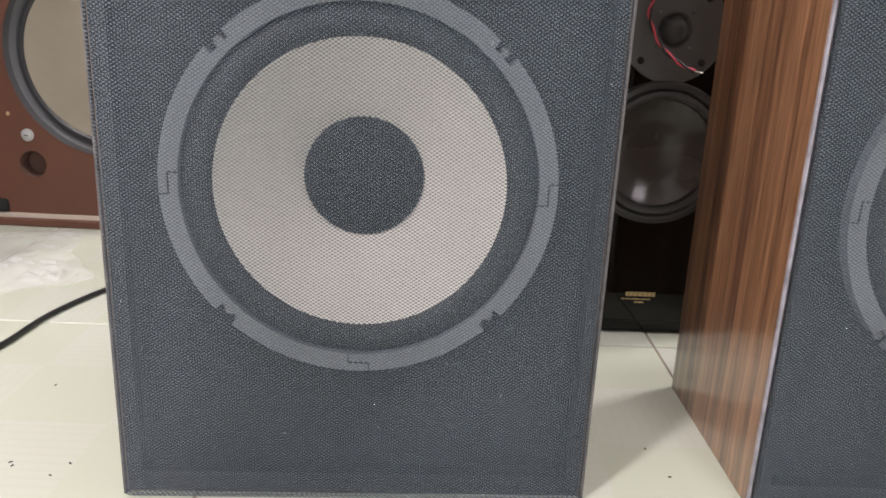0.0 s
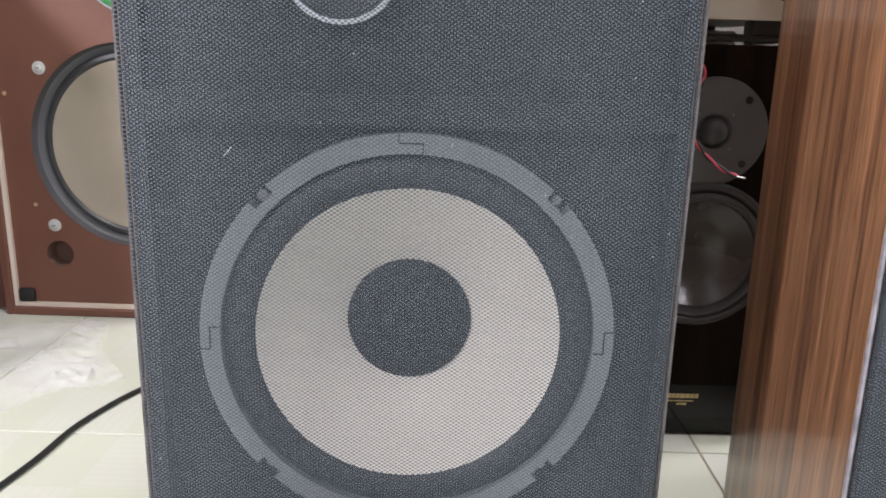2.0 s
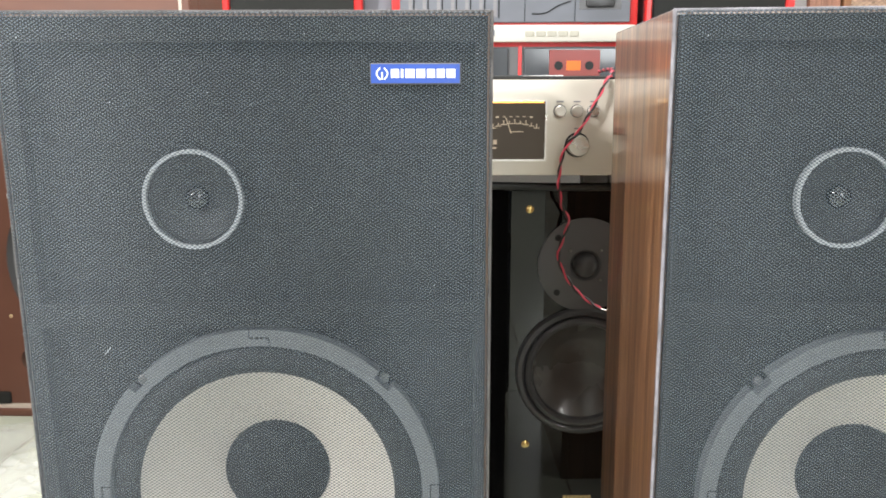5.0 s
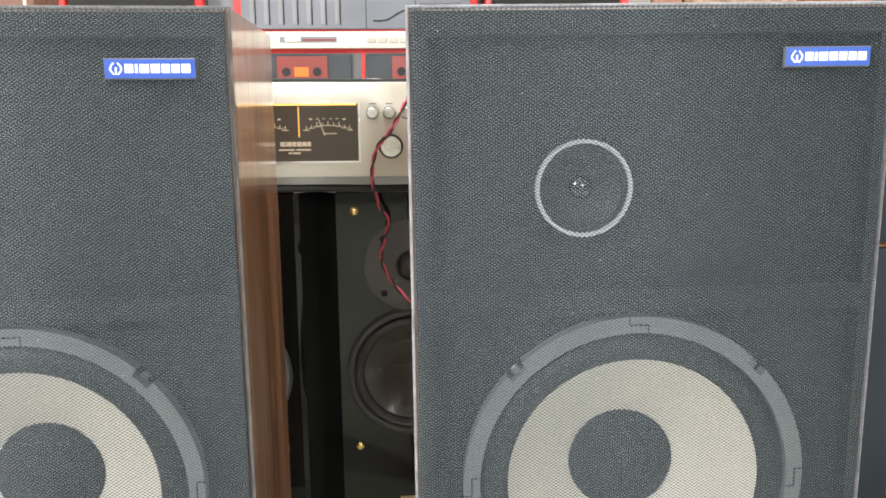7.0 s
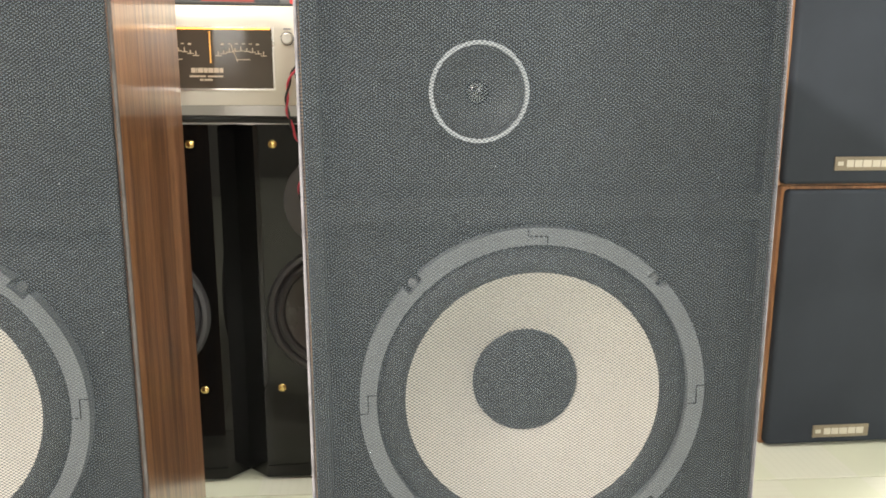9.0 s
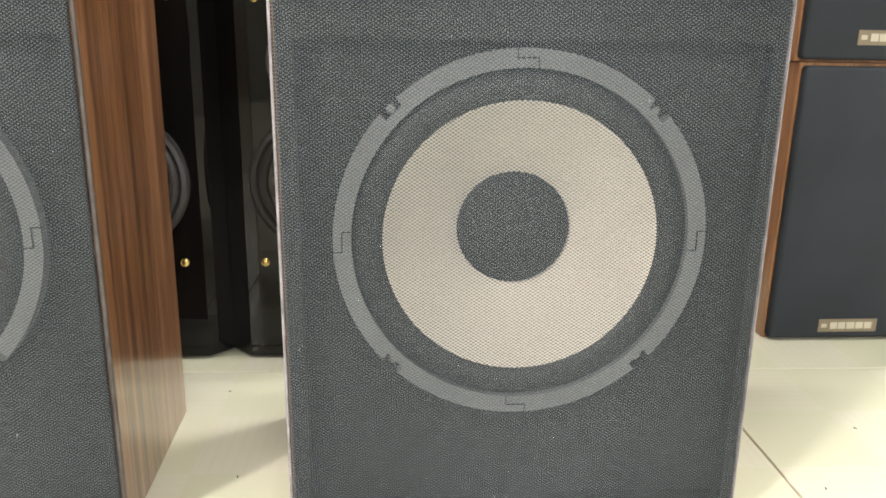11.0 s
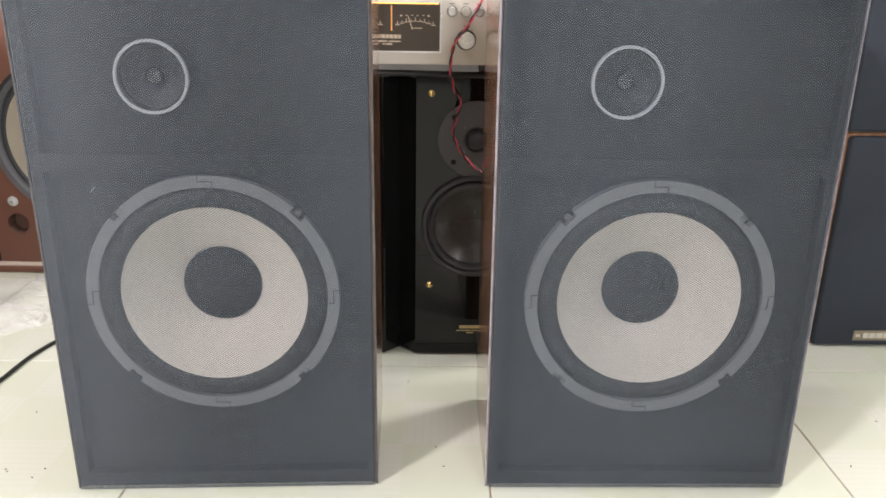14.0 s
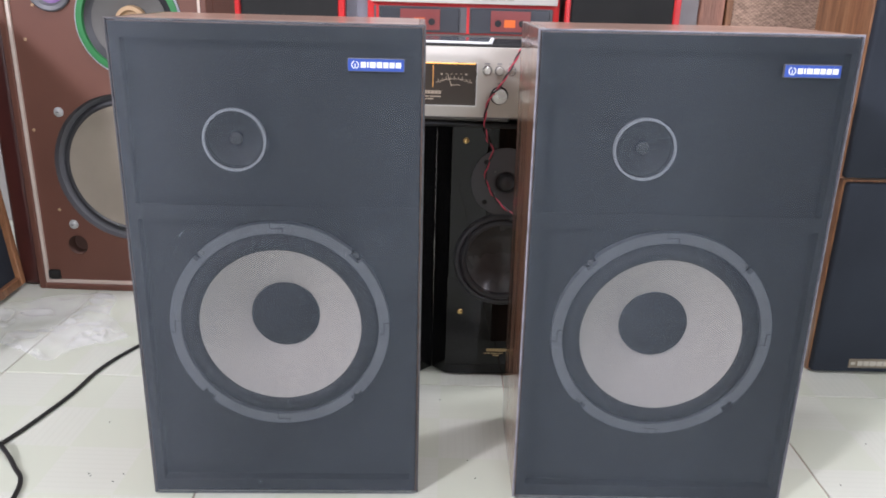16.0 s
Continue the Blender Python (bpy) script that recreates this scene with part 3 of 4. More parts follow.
# ---- gloss black bookshelf speakers under the amplifier ----
def gloss_speaker(m, label):
    """Front runs from x = 0 (left of the flat) to 0.19, with chamfered corners."""
    sp = thing("bookshelf_speaker", m, label, "speaker", "pair of gloss black speakers")
    W, H, D, c = 0.19, 0.468, 0.24, 0.026
    bm = bmesh.new()
    outline = [(0, 0), (W, 0), (W + c, c), (W + c, D), (-c, D), (-c, c)]
    lo = [bm.verts.new((x, y, 0.004)) for x, y in outline]
    hi = [bm.verts.new((x, y, H)) for x, y in outline]
    bm.faces.new(lo)
    bm.faces.new(hi[::-1])
    for i in range(1, 6):
        j = (i + 1) % 6
        bm.faces.new((lo[i], lo[j], hi[j], hi[i]))
    part("cabinet", bm, GLOSS_BLACK, sp, "gloss black lacquered cabinet")
    part("front_board", plate(0.0, W, 0.004, H, 0.0, 0.015, [(0.094, 0.232, 0.070)]), GLOSS_BLACK, sp, "gloss black front board", smooth=False)
    for x in (0.02, W - 0.02):
        for y in (0.03, D - 0.03):
            part("foot", lathe(x, 0, [(0.0, 0), (0.01, 0), (0.01, 0.006), (0, 0.006)], 16), RUBBER, sp).matrix_local = Matrix.Translation((0, y, 0)) @ Matrix(((1, 0, 0, 0), (0, 0, 1, 0), (0, 1, 0, 0), (0, 0, 0, 1)))
    tx, tz, wz = 0.094, 0.374, 0.232
    tw = part("tweeter_plate", lathe(tx, tz, [(0.060, 0.0), (0.060, -0.003), (0.058, -0.004), (0.020, -0.003), (0.017, 0.0), (0.0, 0.0)], 64, 0.0), SATIN_BLACK, sp, "satin black tweeter plate")
    part("tweeter_dome", lathe(tx, tz, [(0.0155, 0.0), (0.014, -0.007), (0.009, -0.012), (0.0, -0.0145)], 32, -0.002), RUBBER, tw, "black soft dome")
    for k in range(4):
        a = math.radians(45 + 90 * k)
        driver_screw("screw", tw, tx + 0.05 * math.cos(a), tz + 0.05 * math.sin(a), -0.004, 0.0042, BLACK_BOARD)
    for dx in (-0.019, 0.019):
        for dz in (-0.019, 0.019):
            driver_screw("pin", tw, tx + dx, tz + dz, -0.0035, 0.0018)
    wf = part("woofer_frame", lathe(tx, wz, [(0.086, 0.0), (0.086, -0.003), (0.083, -0.007), (0.078, -0.008), (0.074, -0.004), (0.072, 0.0)], 80, 0.0), RUBBER, sp, "black woofer frame")
    part("surround", lathe(tx, wz, [(0.075, -0.003), (0.073, -0.007), (0.069, -0.009), (0.065, -0.007), (0.063, -0.001)], 80, 0.0), RUBBER, wf, "black rubber surround")
    part("cone", lathe(tx, wz, [(0.0645, -0.0025), (0.061, 0.001), (0.050, 0.010), (0.040, 0.017), (0.0335, 0.0205), (0.030, 0.0212), (0.0245, 0.0235), (0.015, 0.0265), (0.0, 0.028)], 80, 0.0), POLY, wf, "dark polished cone")
    for x, z in ((0.023, 0.445), (W - 0.023, 0.445), (0.023, 0.130), (W - 0.023, 0.130)):
        b = lathe(x, z, [(0.0052, 0.0), (0.0052, -0.0008), (0.0042, -0.0012), (0.0036, -0.0021), (0.002, -0.0027), (0.0, -0.0028)], 20, 0.0)
        part("grille_peg", b, GOLD, sp, "small brass peg")
    pr = bars(0.075, 0.050, (0.0045, 0.004, 0.0045, 0.006, 0.0048, 0.0048, 0.0042), 0.0055, 0.0, 0.0008)
    join(pr, bars(0.070, 0.0455, (0.005, 0.006, 0.012, 0.011), 0.0013, 0.0, 0.001))
    join(pr, bars(0.087, 0.041, (0.004, 0.007), 0.0022, 0.0, 0.0008))
    part("print", pr, GOLD_INK, sp, "gold bars of print")
    return sp


ka = radians(5)
gloss_speaker(pose(0.186, 0.972, 0, 0, 0, 5), "gloss black bookshelf speaker with gold print standing on tiles")
gloss_speaker(pose(0.186 - 0.2425 * math.cos(ka), 0.972 - 0.2425 * math.sin(ka), 0, 0, 0, 5), "gloss black bookshelf speaker mostly hidden behind the walnut speaker")


# ---- amplifier ----
def amplifier(m):
    """Local x = 0 at the small volume knob, z from the floor."""
    amp = thing("amplifier", m, "champagne silver stereo amplifier with amber-lit meter window", "amplifier")
    x0, x1, z0, z1 = -0.33, 0.115, 0.492, 0.602
    part("case", box(x0 + 0.004, x1 - 0.004, 0.008, 0.30, z0 + 0.002, z1 - 0.004, 0.002, 1), SILVER, amp, "pale metal case")
    part("front_panel", box(x0, x1, 0.0, 0.008, z0, z1, 0.0015, 2), SILVER, amp, "brushed champagne front panel")
    for x in (x0 + 0.05, x1 - 0.05):
        for y in (0.05, 0.25):
            part("foot", box(x - 0.015, x + 0.015, y - 0.015, y + 0.015, 0.470, z0 + 0.003, 0.003), RUBBER, amp)
    wl, wr, wb, wt = -0.245, -0.038, 0.511, 0.5775
    win = part("meter_window", box(wl, wr, -0.002, 0.0, wb, wt), METER, amp, "dark meter window")
    fr = bmesh.new()
    for b in ((wl - 0.002, wr + 0.002, wb - 0.002, wb), (wl - 0.002, wr + 0.002, wt, wt + 0.001), (wl - 0.002, wl, wb, wt), (wr, wr + 0.002, wb, wt)):
        box(b[0], b[1], -0.0035, 0.0, b[2], b[3], bm=fr)
    part("window_frame", fr, CHROME, win)
    part("lamp_strip", box(wl + 0.01, wr - 0.002, -0.0032, -0.002, wt - 0.0016, wt - 0.0002), METER_GLOW, win, "amber lamp along the window")
    part("divider", box(-0.1075, -0.1063, -0.003, -0.002, 0.539, wt - 0.004), AMBER_DIM, win, "amber divider line")
    for cx in (-0.073, -0.148):
        sc = bmesh.new()
        for i in range(9):
            a = radians(66 + 6 * i)
            r = 0.062
            px_, pz_ = cx - r * math.cos(a), 0.5525 - r + r * math.sin(a)
            hgt = 0.0035 if i % 2 else 0.005
            box(px_ - 0.0005, px_ + 0.0005, -0.0027, -0.002, pz_, pz_ + hgt, bm=sc)
            box(px_ - 0.0036, px_ + 0.0036, -0.0026, -0.002, pz_ - 0.0004, pz_ + 0.0005, bm=sc)
        for i in range(6):
            box(cx - 0.022 + i * 0.0078, cx - 0.0185 + i * 0.0078, -0.0026, -0.002, 0.5588 + 0.001 * (1 if 0 < i < 5 else 0), 0.5607, bm=sc)
        box(cx - 0.006, cx + 0.010, -0.0026, -0.002, 0.5425, 0.5436, bm=sc)
        part("meter_scale", sc, METER_INK, win, "printed meter scale")
        nd = tube([(cx - 0.004, -0.003, 0.541), (cx - 0.008, -0.003, 0.552), (cx - 0.0105, -0.003, 0.559)], 0.0006, 6)
        part("needle", nd, METER_INK, win, "pale needle")
    pr = bars(-0.129, 0.5285, (0.0048, 0.0012, 0.0055, 0.0045, 0.0055, 0.0055, 0.0042), 0.0052, -0.002, 0.0007)
    join(pr, bars(-0.131, 0.5235, (0.018, 0.017), 0.0018, -0.002, 0.002))
    join(pr, bars(-0.120, 0.5195, (0.004, 0.009), 0.002, -0.002, 0.001))
    part("window_print", pr, METER_INK, win, "pale bars of print")
    for x in (-0.021, -0.0015, 0.0178):
        b = lathe(x, 0.5665, [(0.0066, 0.0), (0.0066, -0.004), (0.0058, -0.007), (0.0052, -0.0075), (0.0, -0.0072)], 28, 0.0)
        part("button", b, CHROME, amp, "round metal button")
        part("button_collar", lathe(x, 0.5665, [(0.0074, 0.0), (0.0074, -0.0012), (0.0066, -0.0012)], 28, 0.0), SATIN_BLACK, amp)
    for x, z, r in ((0.0, 0.5275, 0.0122), (0.079, 0.5435, 0.034)):
        part("knob_collar", lathe(x, z, [(r + 0.0022, 0.0), (r + 0.0022, -0.001), (r - 0.001, -0.001)], 40, 0.0), BLACK_BOARD, amp)
        part("knob", lathe(x, z, [(r, -0.0008), (r, -0.012), (r - 0.001, -0.0135), (0.0, -0.0135)], 48, 0.0), CHROME, amp, "turned aluminium knob")
    for x in (-0.021, -0.0015, 0.0178):
        part("button_print", box(x - 0.004, x + 0.004, -0.0005, 0.0, 0.5765, 0.5778), EQ_GREY, amp, "small grey bar of print")
    part("knob_print", box(-0.004, 0.004, -0.0005, 0.0, 0.546, 0.5472), EQ_GREY, amp, "small grey bar of print")
    return amp


amp_pose = pose(0.261, 0.933, 0, 0, 0, 5)
amplifier(amp_pose)


# ---- things lying on the amplifier ----
def picture_sheet(m):
    s = thing("framed_sheet", m, "glossy dark sheet with a white border lying flat", "frame")
    part("border", box(-0.17, 0.0, 0.0, 0.12, 0.0, 0.004, 0.001, 1), PAPER, s, "white border")
    part("glossy_face", box(-0.164, -0.006, 0.006, 0.114, 0.004, 0.0046), SMOKE, s, "dark glossy face")
    return s


picture_sheet(amp_pose @ pose(-0.012, 0.04, 0.6035, 0, 0, -6))
vent = thing("vent_grille", amp_pose @ pose(0.0, 0.02, 0.5985), "dark perforated vent in the amplifier's top", "vent")
part("plate", box(-0.01, 0.10, 0.0, 0.20, 0.0, 0.004), DARK_GREY, vent)
for k in range(12):
    part("slot", box(-0.006, 0.096, 0.010 + k * 0.015, 0.016 + k * 0.015, 0.004, 0.0046), BLACK_BOARD, vent)
cab = thing("flat_cable", amp_pose @ pose(0, 0, 0), "thin black cable lying along the amplifier's top", "cable")
part("cord", tube([(-0.30, 0.012, 0.6045), (-0.2, 0.010, 0.6048), (-0.1, 0.008, 0.6048), (-0.02, 0.012, 0.604), (0.06, 0.010, 0.604), (0.11, 0.014, 0.604)], 0.0022), WIRE_BLACK, cab)
bun = thing("cable_bundle", amp_pose @ pose(0, 0, 0), "dusty black cables bundled under the amplifier", "cable")
for k in range(3):
    part("cord", tube([(-0.26 + 0.01 * k, 0.03 + 0.012 * k, 0.4745), (-0.16, 0.022 + 0.012 * k, 0.476), (-0.09, 0.03 + 0.01 * k, 0.4755), (0.0, 0.024 + 0.012 * k, 0.4745), (0.09, 0.03 + 0.012 * k, 0.4745)], 0.0042 - 0.0006 * k), WIRE_BLACK, bun)


for u0, u1 in ((0.030, 0.065), (0.085, 0.108)):
    blk = thing("foam_block", amp_pose @ pose(0, 0, 0), "small white packing block under the amplifier", "block", "white blocks under the amplifier")
    part("block", box(u0, u1, 0.12, 0.15, 0.4685, 0.4845, 0.002, 2), PAPER, blk)


# ---- twisted speaker wire ----
def twisted_wire():
    w = thing("speaker_wire", Matrix(), "twisted red and black speaker wire hanging over the amplifier", "wire")
    pts = [(0.300, 1.10, 0.615), (0.305, 1.00, 0.615), (0.298, 0.945, 0.607), (0.290, 0.925, 0.598), (0.281, 0.918, 0.580), (0.262, 0.914, 0.545), (0.246, 0.912, 0.525), (0.240, 0.914, 0.49), (0.246, 0.935, 0.455), (0.255, 0.945, 0.435), (0.248, 0.95, 0.41), (0.245, 0.95, 0.385), (0.262, 0.945, 0.355), (0.283, 0.935, 0.338), (0.296, 0.925, 0.332)]
    fine = []
    n = len(pts)
    V = [Vector(p) for p in pts]
    for i in range(n - 1):
        p0, p1, p2, p3 = V[max(i - 1, 0)], V[i], V[i + 1], V[min(i + 2, n - 1)]
        for k in range(10):
            t = k / 10
            fine.append(0.5 * (2 * p1 + (p2 - p0) * t + (2 * p0 - 5 * p1 + 4 * p2 - p3) * t * t + (3 * p1 - p0 - 3 * p2 + p3) * t ** 3))
    s = 0.0
    ref = Vector((0, 0, 1))
    strands = ([], [])
    for i, p in enumerate(fine):
        d = (fine[min(i + 1, len(fine) - 1)] - fine[max(i - 1, 0)]).normalized()
        side = ref - d * ref.dot(d)
        side.normalize()
        ref = side
        up = d.cross(side)
        if i:
            s += (p - fine[i - 1]).length
        a = 2 * math.pi * s / 0.034
        off = 0.0013 * (math.cos(a) * side + math.sin(a) * up)
        strands[0].append(p + off)
        strands[1].append(p - off)
    part("red_strand", tube(strands[0], 0.0013, 7, steps=1), WIRE_RED, w, "red insulated strand")
    part("black_strand", tube(strands[1], 0.0013, 7, steps=1), WIRE_BLACK, w, "black insulated strand")
    end = fine[-1]
    part("bare_end", tube([end, end + Vector((0.008, -0.004, -0.001))], 0.0008, 6, steps=2), CHROME, w, "bare wire end")


twisted_wire()


# ---- red twin-cassette stereo on the amplifier ----
def red_stereo(m):
    st = thing("cassette_stereo", m, "red twin cassette stereo with side speakers on the amplifier", "stereo")
    z0 = 0.0
    body = part("body", box(-0.199, 0.169, 0.0, 0.12, z0, 0.25, 0.004, 2), RED, st, "red plastic body")
    part("cassette_panel", box(-0.186, 0.156, -0.004, 0.0, 0.003, 0.051, 0.001, 1), SATIN_BLACK, body)
    for cx in (-0.100, 0.073):
        d = part("cassette_door", box(cx - 0.074, cx + 0.076, -0.009, -0.004, 0.004, 0.049, 0.0015, 1), SMOKE, body, "smoked cassette door")
        part("door_trim", box(cx - 0.082, cx - 0.077, -0.006, -0.004, 0.002, 0.052), RED, body)
        part("cassette", box(cx - 0.036, cx + 0.040, -0.0105, -0.009, 0.008, 0.046, 0.0005, 1), CASSETTE_RED, d, "red cassette")
        part("cassette_label", box(cx - 0.010, cx + 0.011, -0.0112, -0.0105, 0.016, 0.030), ORANGE_LABEL_GLOW, d, "orange cassette window with a faint added glow")
        for dx in (-0.022, 0.024):
            part("reel", lathe(cx + dx, 0.023, [(0.0065, 0.0), (0.0065, -0.001), (0.003, -0.0012), (0.0, -0.0005)], 20, -0.0105), BLACK_BOARD, d)
    part("front_rail", box(-0.192, 0.163, -0.012, 0.0, 0.0575, 0.082, 0.002, 2), LIGHT_GREY, body, "off-white control rail")
    part("slider_slot", box(-0.13, -0.045, -0.0128, -0.012, 0.066, 0.0745), EQ_GREY, body)
    part("slider", box(-0.122, -0.098, -0.016, -0.0128, 0.0665, 0.0735, 0.001, 1), LIGHT_GREY, body)
    part("slider_line", box(-0.095, -0.047, -0.0134, -0.0128, 0.068, 0.071), CASSETTE_RED, body)
    for k in range(5):
        part("button", box(0.000 + k * 0.0165, 0.0135 + k * 0.0165, -0.014, -0.012, 0.065, 0.073, 0.0008, 1), BUTTON_GREY, body)
    part("equaliser_panel", box(-0.186, 0.156, -0.006, 0.0, 0.086, 0.245, 0.002, 2), EQ_GREY, body, "blue-grey equaliser panel")
    for k in range(7):
        x = -0.165 + k * 0.021
        part("fader_slot", box(x - 0.001, x + 0.001, -0.0066, -0.006, 0.092, 0.22), BLACK_BOARD, body)
        part("fader_scale", box(x - 0.008, x - 0.003, -0.0064, -0.006, 0.094, 0.2), SCALE_MAT, body)
        part("fader_cap", box(x - 0.004, x + 0.004, -0.012, -0.006, 0.150 + 0.006 * (k % 3), 0.158 + 0.006 * (k % 3), 0.001, 1), SATIN_BLACK, body)
    part("dial_line", tube([(0.01, -0.0065, 0.098), (0.03, -0.0065, 0.099), (0.05, -0.0065, 0.110), (0.068, -0.0065, 0.116)], 0.0011, 6), BLACK_BOARD, body)
    part("panel_seam", box(-0.001, 0.000, -0.0066, -0.006, 0.087, 0.24), BLACK_BOARD, body)
    part("panel_seam", box(0.0735, 0.0745, -0.0066, -0.006, 0.087, 0.24), BLACK_BOARD, body)
    part("tuning_recess", box(0.080, 0.142, -0.0066, -0.006, 0.104, 0.124), SATIN_BLACK, body)
    part("tuning_wheel", box(0.090, 0.132, -0.011, -0.0066, 0.107, 0.121, 0.003, 2), RUBBER, body, "ribbed tuning wheel")
    for s0, s1 in ((-0.452, -0.242), (0.180, 0.402)):
        p = part("side_speaker", box(s0, s1, 0.01, 0.12, z0, 0.25, 0.004, 2), SATIN_BLACK, st, "dark side speaker with red edges")
        part("mesh_front", box(s0 + 0.013, s1 - 0.013, 0.004, 0.01, 0.004, 0.246, 0.001, 1), DARK_GREY, p, "dark metal mesh")
        for a, b in ((s0, s0 + 0.010), (s1 - 0.013, s1)):
            part("red_edge", box(a, b, 0.0, 0.014, z0, 0.25, 0.002, 1), RED, p, "red trim strip")
    part("pillar", box(-0.2415, -0.1995, 0.03, 0.11, z0, 0.25), EQ_GREY, st, "grey joining pillar")
    return st


red_stereo(pose(0.2, 1.22, 0.6035, 0, 0, 5))


# ---- stacked speakers with knit fronts ----
def knit_speaker(m, label, lift):
    sp = thing("stacked_speaker", m, label, "speaker", "stack of two wood speakers")
    W, H, D = 0.30, 0.382, 0.205
    t = 0.012
    part("side_panel", box(0, t, 0.014, D, 0, H, 0.001, 1), ORANGE_WOOD, sp, "warm wood veneer side")
    part("side_panel", box(W - t, W, 0.014, D, 0, H, 0.001, 1), ORANGE_WOOD, sp, "warm wood veneer side")
    part("bottom_panel", box(t, W - t, 0.014, D, 0, t), ORANGE_WOOD, sp)
    part("top_panel", box(t, W - t, 0.014, D, H - t, H), ORANGE_WOOD, sp)
    part("back_panel", box(t, W - t, 0.05, D, t, H - t), BLACK_BOARD, sp)
    part("front_grille", box(0.003, W - 0.003, 0.0, 0.02, 0.003, H - 0.004, 0.006, 3), SCOTT_FOAM, sp, "black knit cloth front")
    pl = part("nameplate", box(0.072, 0.158, -0.002, 0.0, lift, lift + 0.019, 0.0005, 1), PLATE, sp, "small bronze nameplate")
    pr = bars(0.089, lift + 0.005, (0.010, 0.0105, 0.012, 0.011, 0.011), 0.0095, -0.002, 0.0016)
    join(pr, bars(0.076, lift + 0.007, (0.008,), 0.0055, -0.002, 0.001))
    part("nameplate_print", pr, PLATE_INK, pl, "pale bars of print")
    return sp


knit_speaker(pose(0.888, 1.067, 0, 0, 0, 5), "black knit-front wood speaker at the bottom of a stack", 0.0135)
knit_speaker(pose(0.880, 1.068, 0.383, 0, 0, 5.4), "black knit-front wood speaker on top of a stack", 0.0215)


# ---- speaker with woven tan front ----
tan = thing("tan_speaker", pose(0.724, 1.396, 0, 0, 0, 5), "tall wood speaker with coarse woven tan cloth front", "speaker")
part("cabinet", box(0.0, 0.36, 0.015, 0.3, 0.0, 0.98, 0.003, 1), ORANGE_WOOD, tan, "warm wood veneer cabinet")
tf = bmesh.new()
for b in ((0.0, 0.012, 0.0, 0.98), (0.348, 0.36, 0.0, 0.98), (0.012, 0.348, 0.0, 0.02), (0.012, 0.348, 0.96, 0.98)):
    box(b[0], b[1], 0.0, 0.015, b[2], b[3], bm=tf)
part("front_frame", tf, ORANGE_WOOD, tan, "wood front frame")
part("front_cloth", box(0.012, 0.348, 0.004, 0.0145, 0.02, 0.96), TAN_CLOTH, tan, "coarse woven tan cloth")


back = thing("wood_panel_cabinet", pose(0.622, 1.388, 0, 0, 0, 5), "reddish wood cabinet with grey side panel against the tan speaker", "cabinet")
part("body", box(0.046, 0.098, 0.0, 0.28, 0.0, 0.98, 0.002, 1), REDWOOD, back, "reddish brown wood panel")
part("side_panel", box(0.0, 0.0455, 0.006, 0.28, 0.0, 0.98, 0.002, 1), GREY_PANEL, back, "plain grey panel")


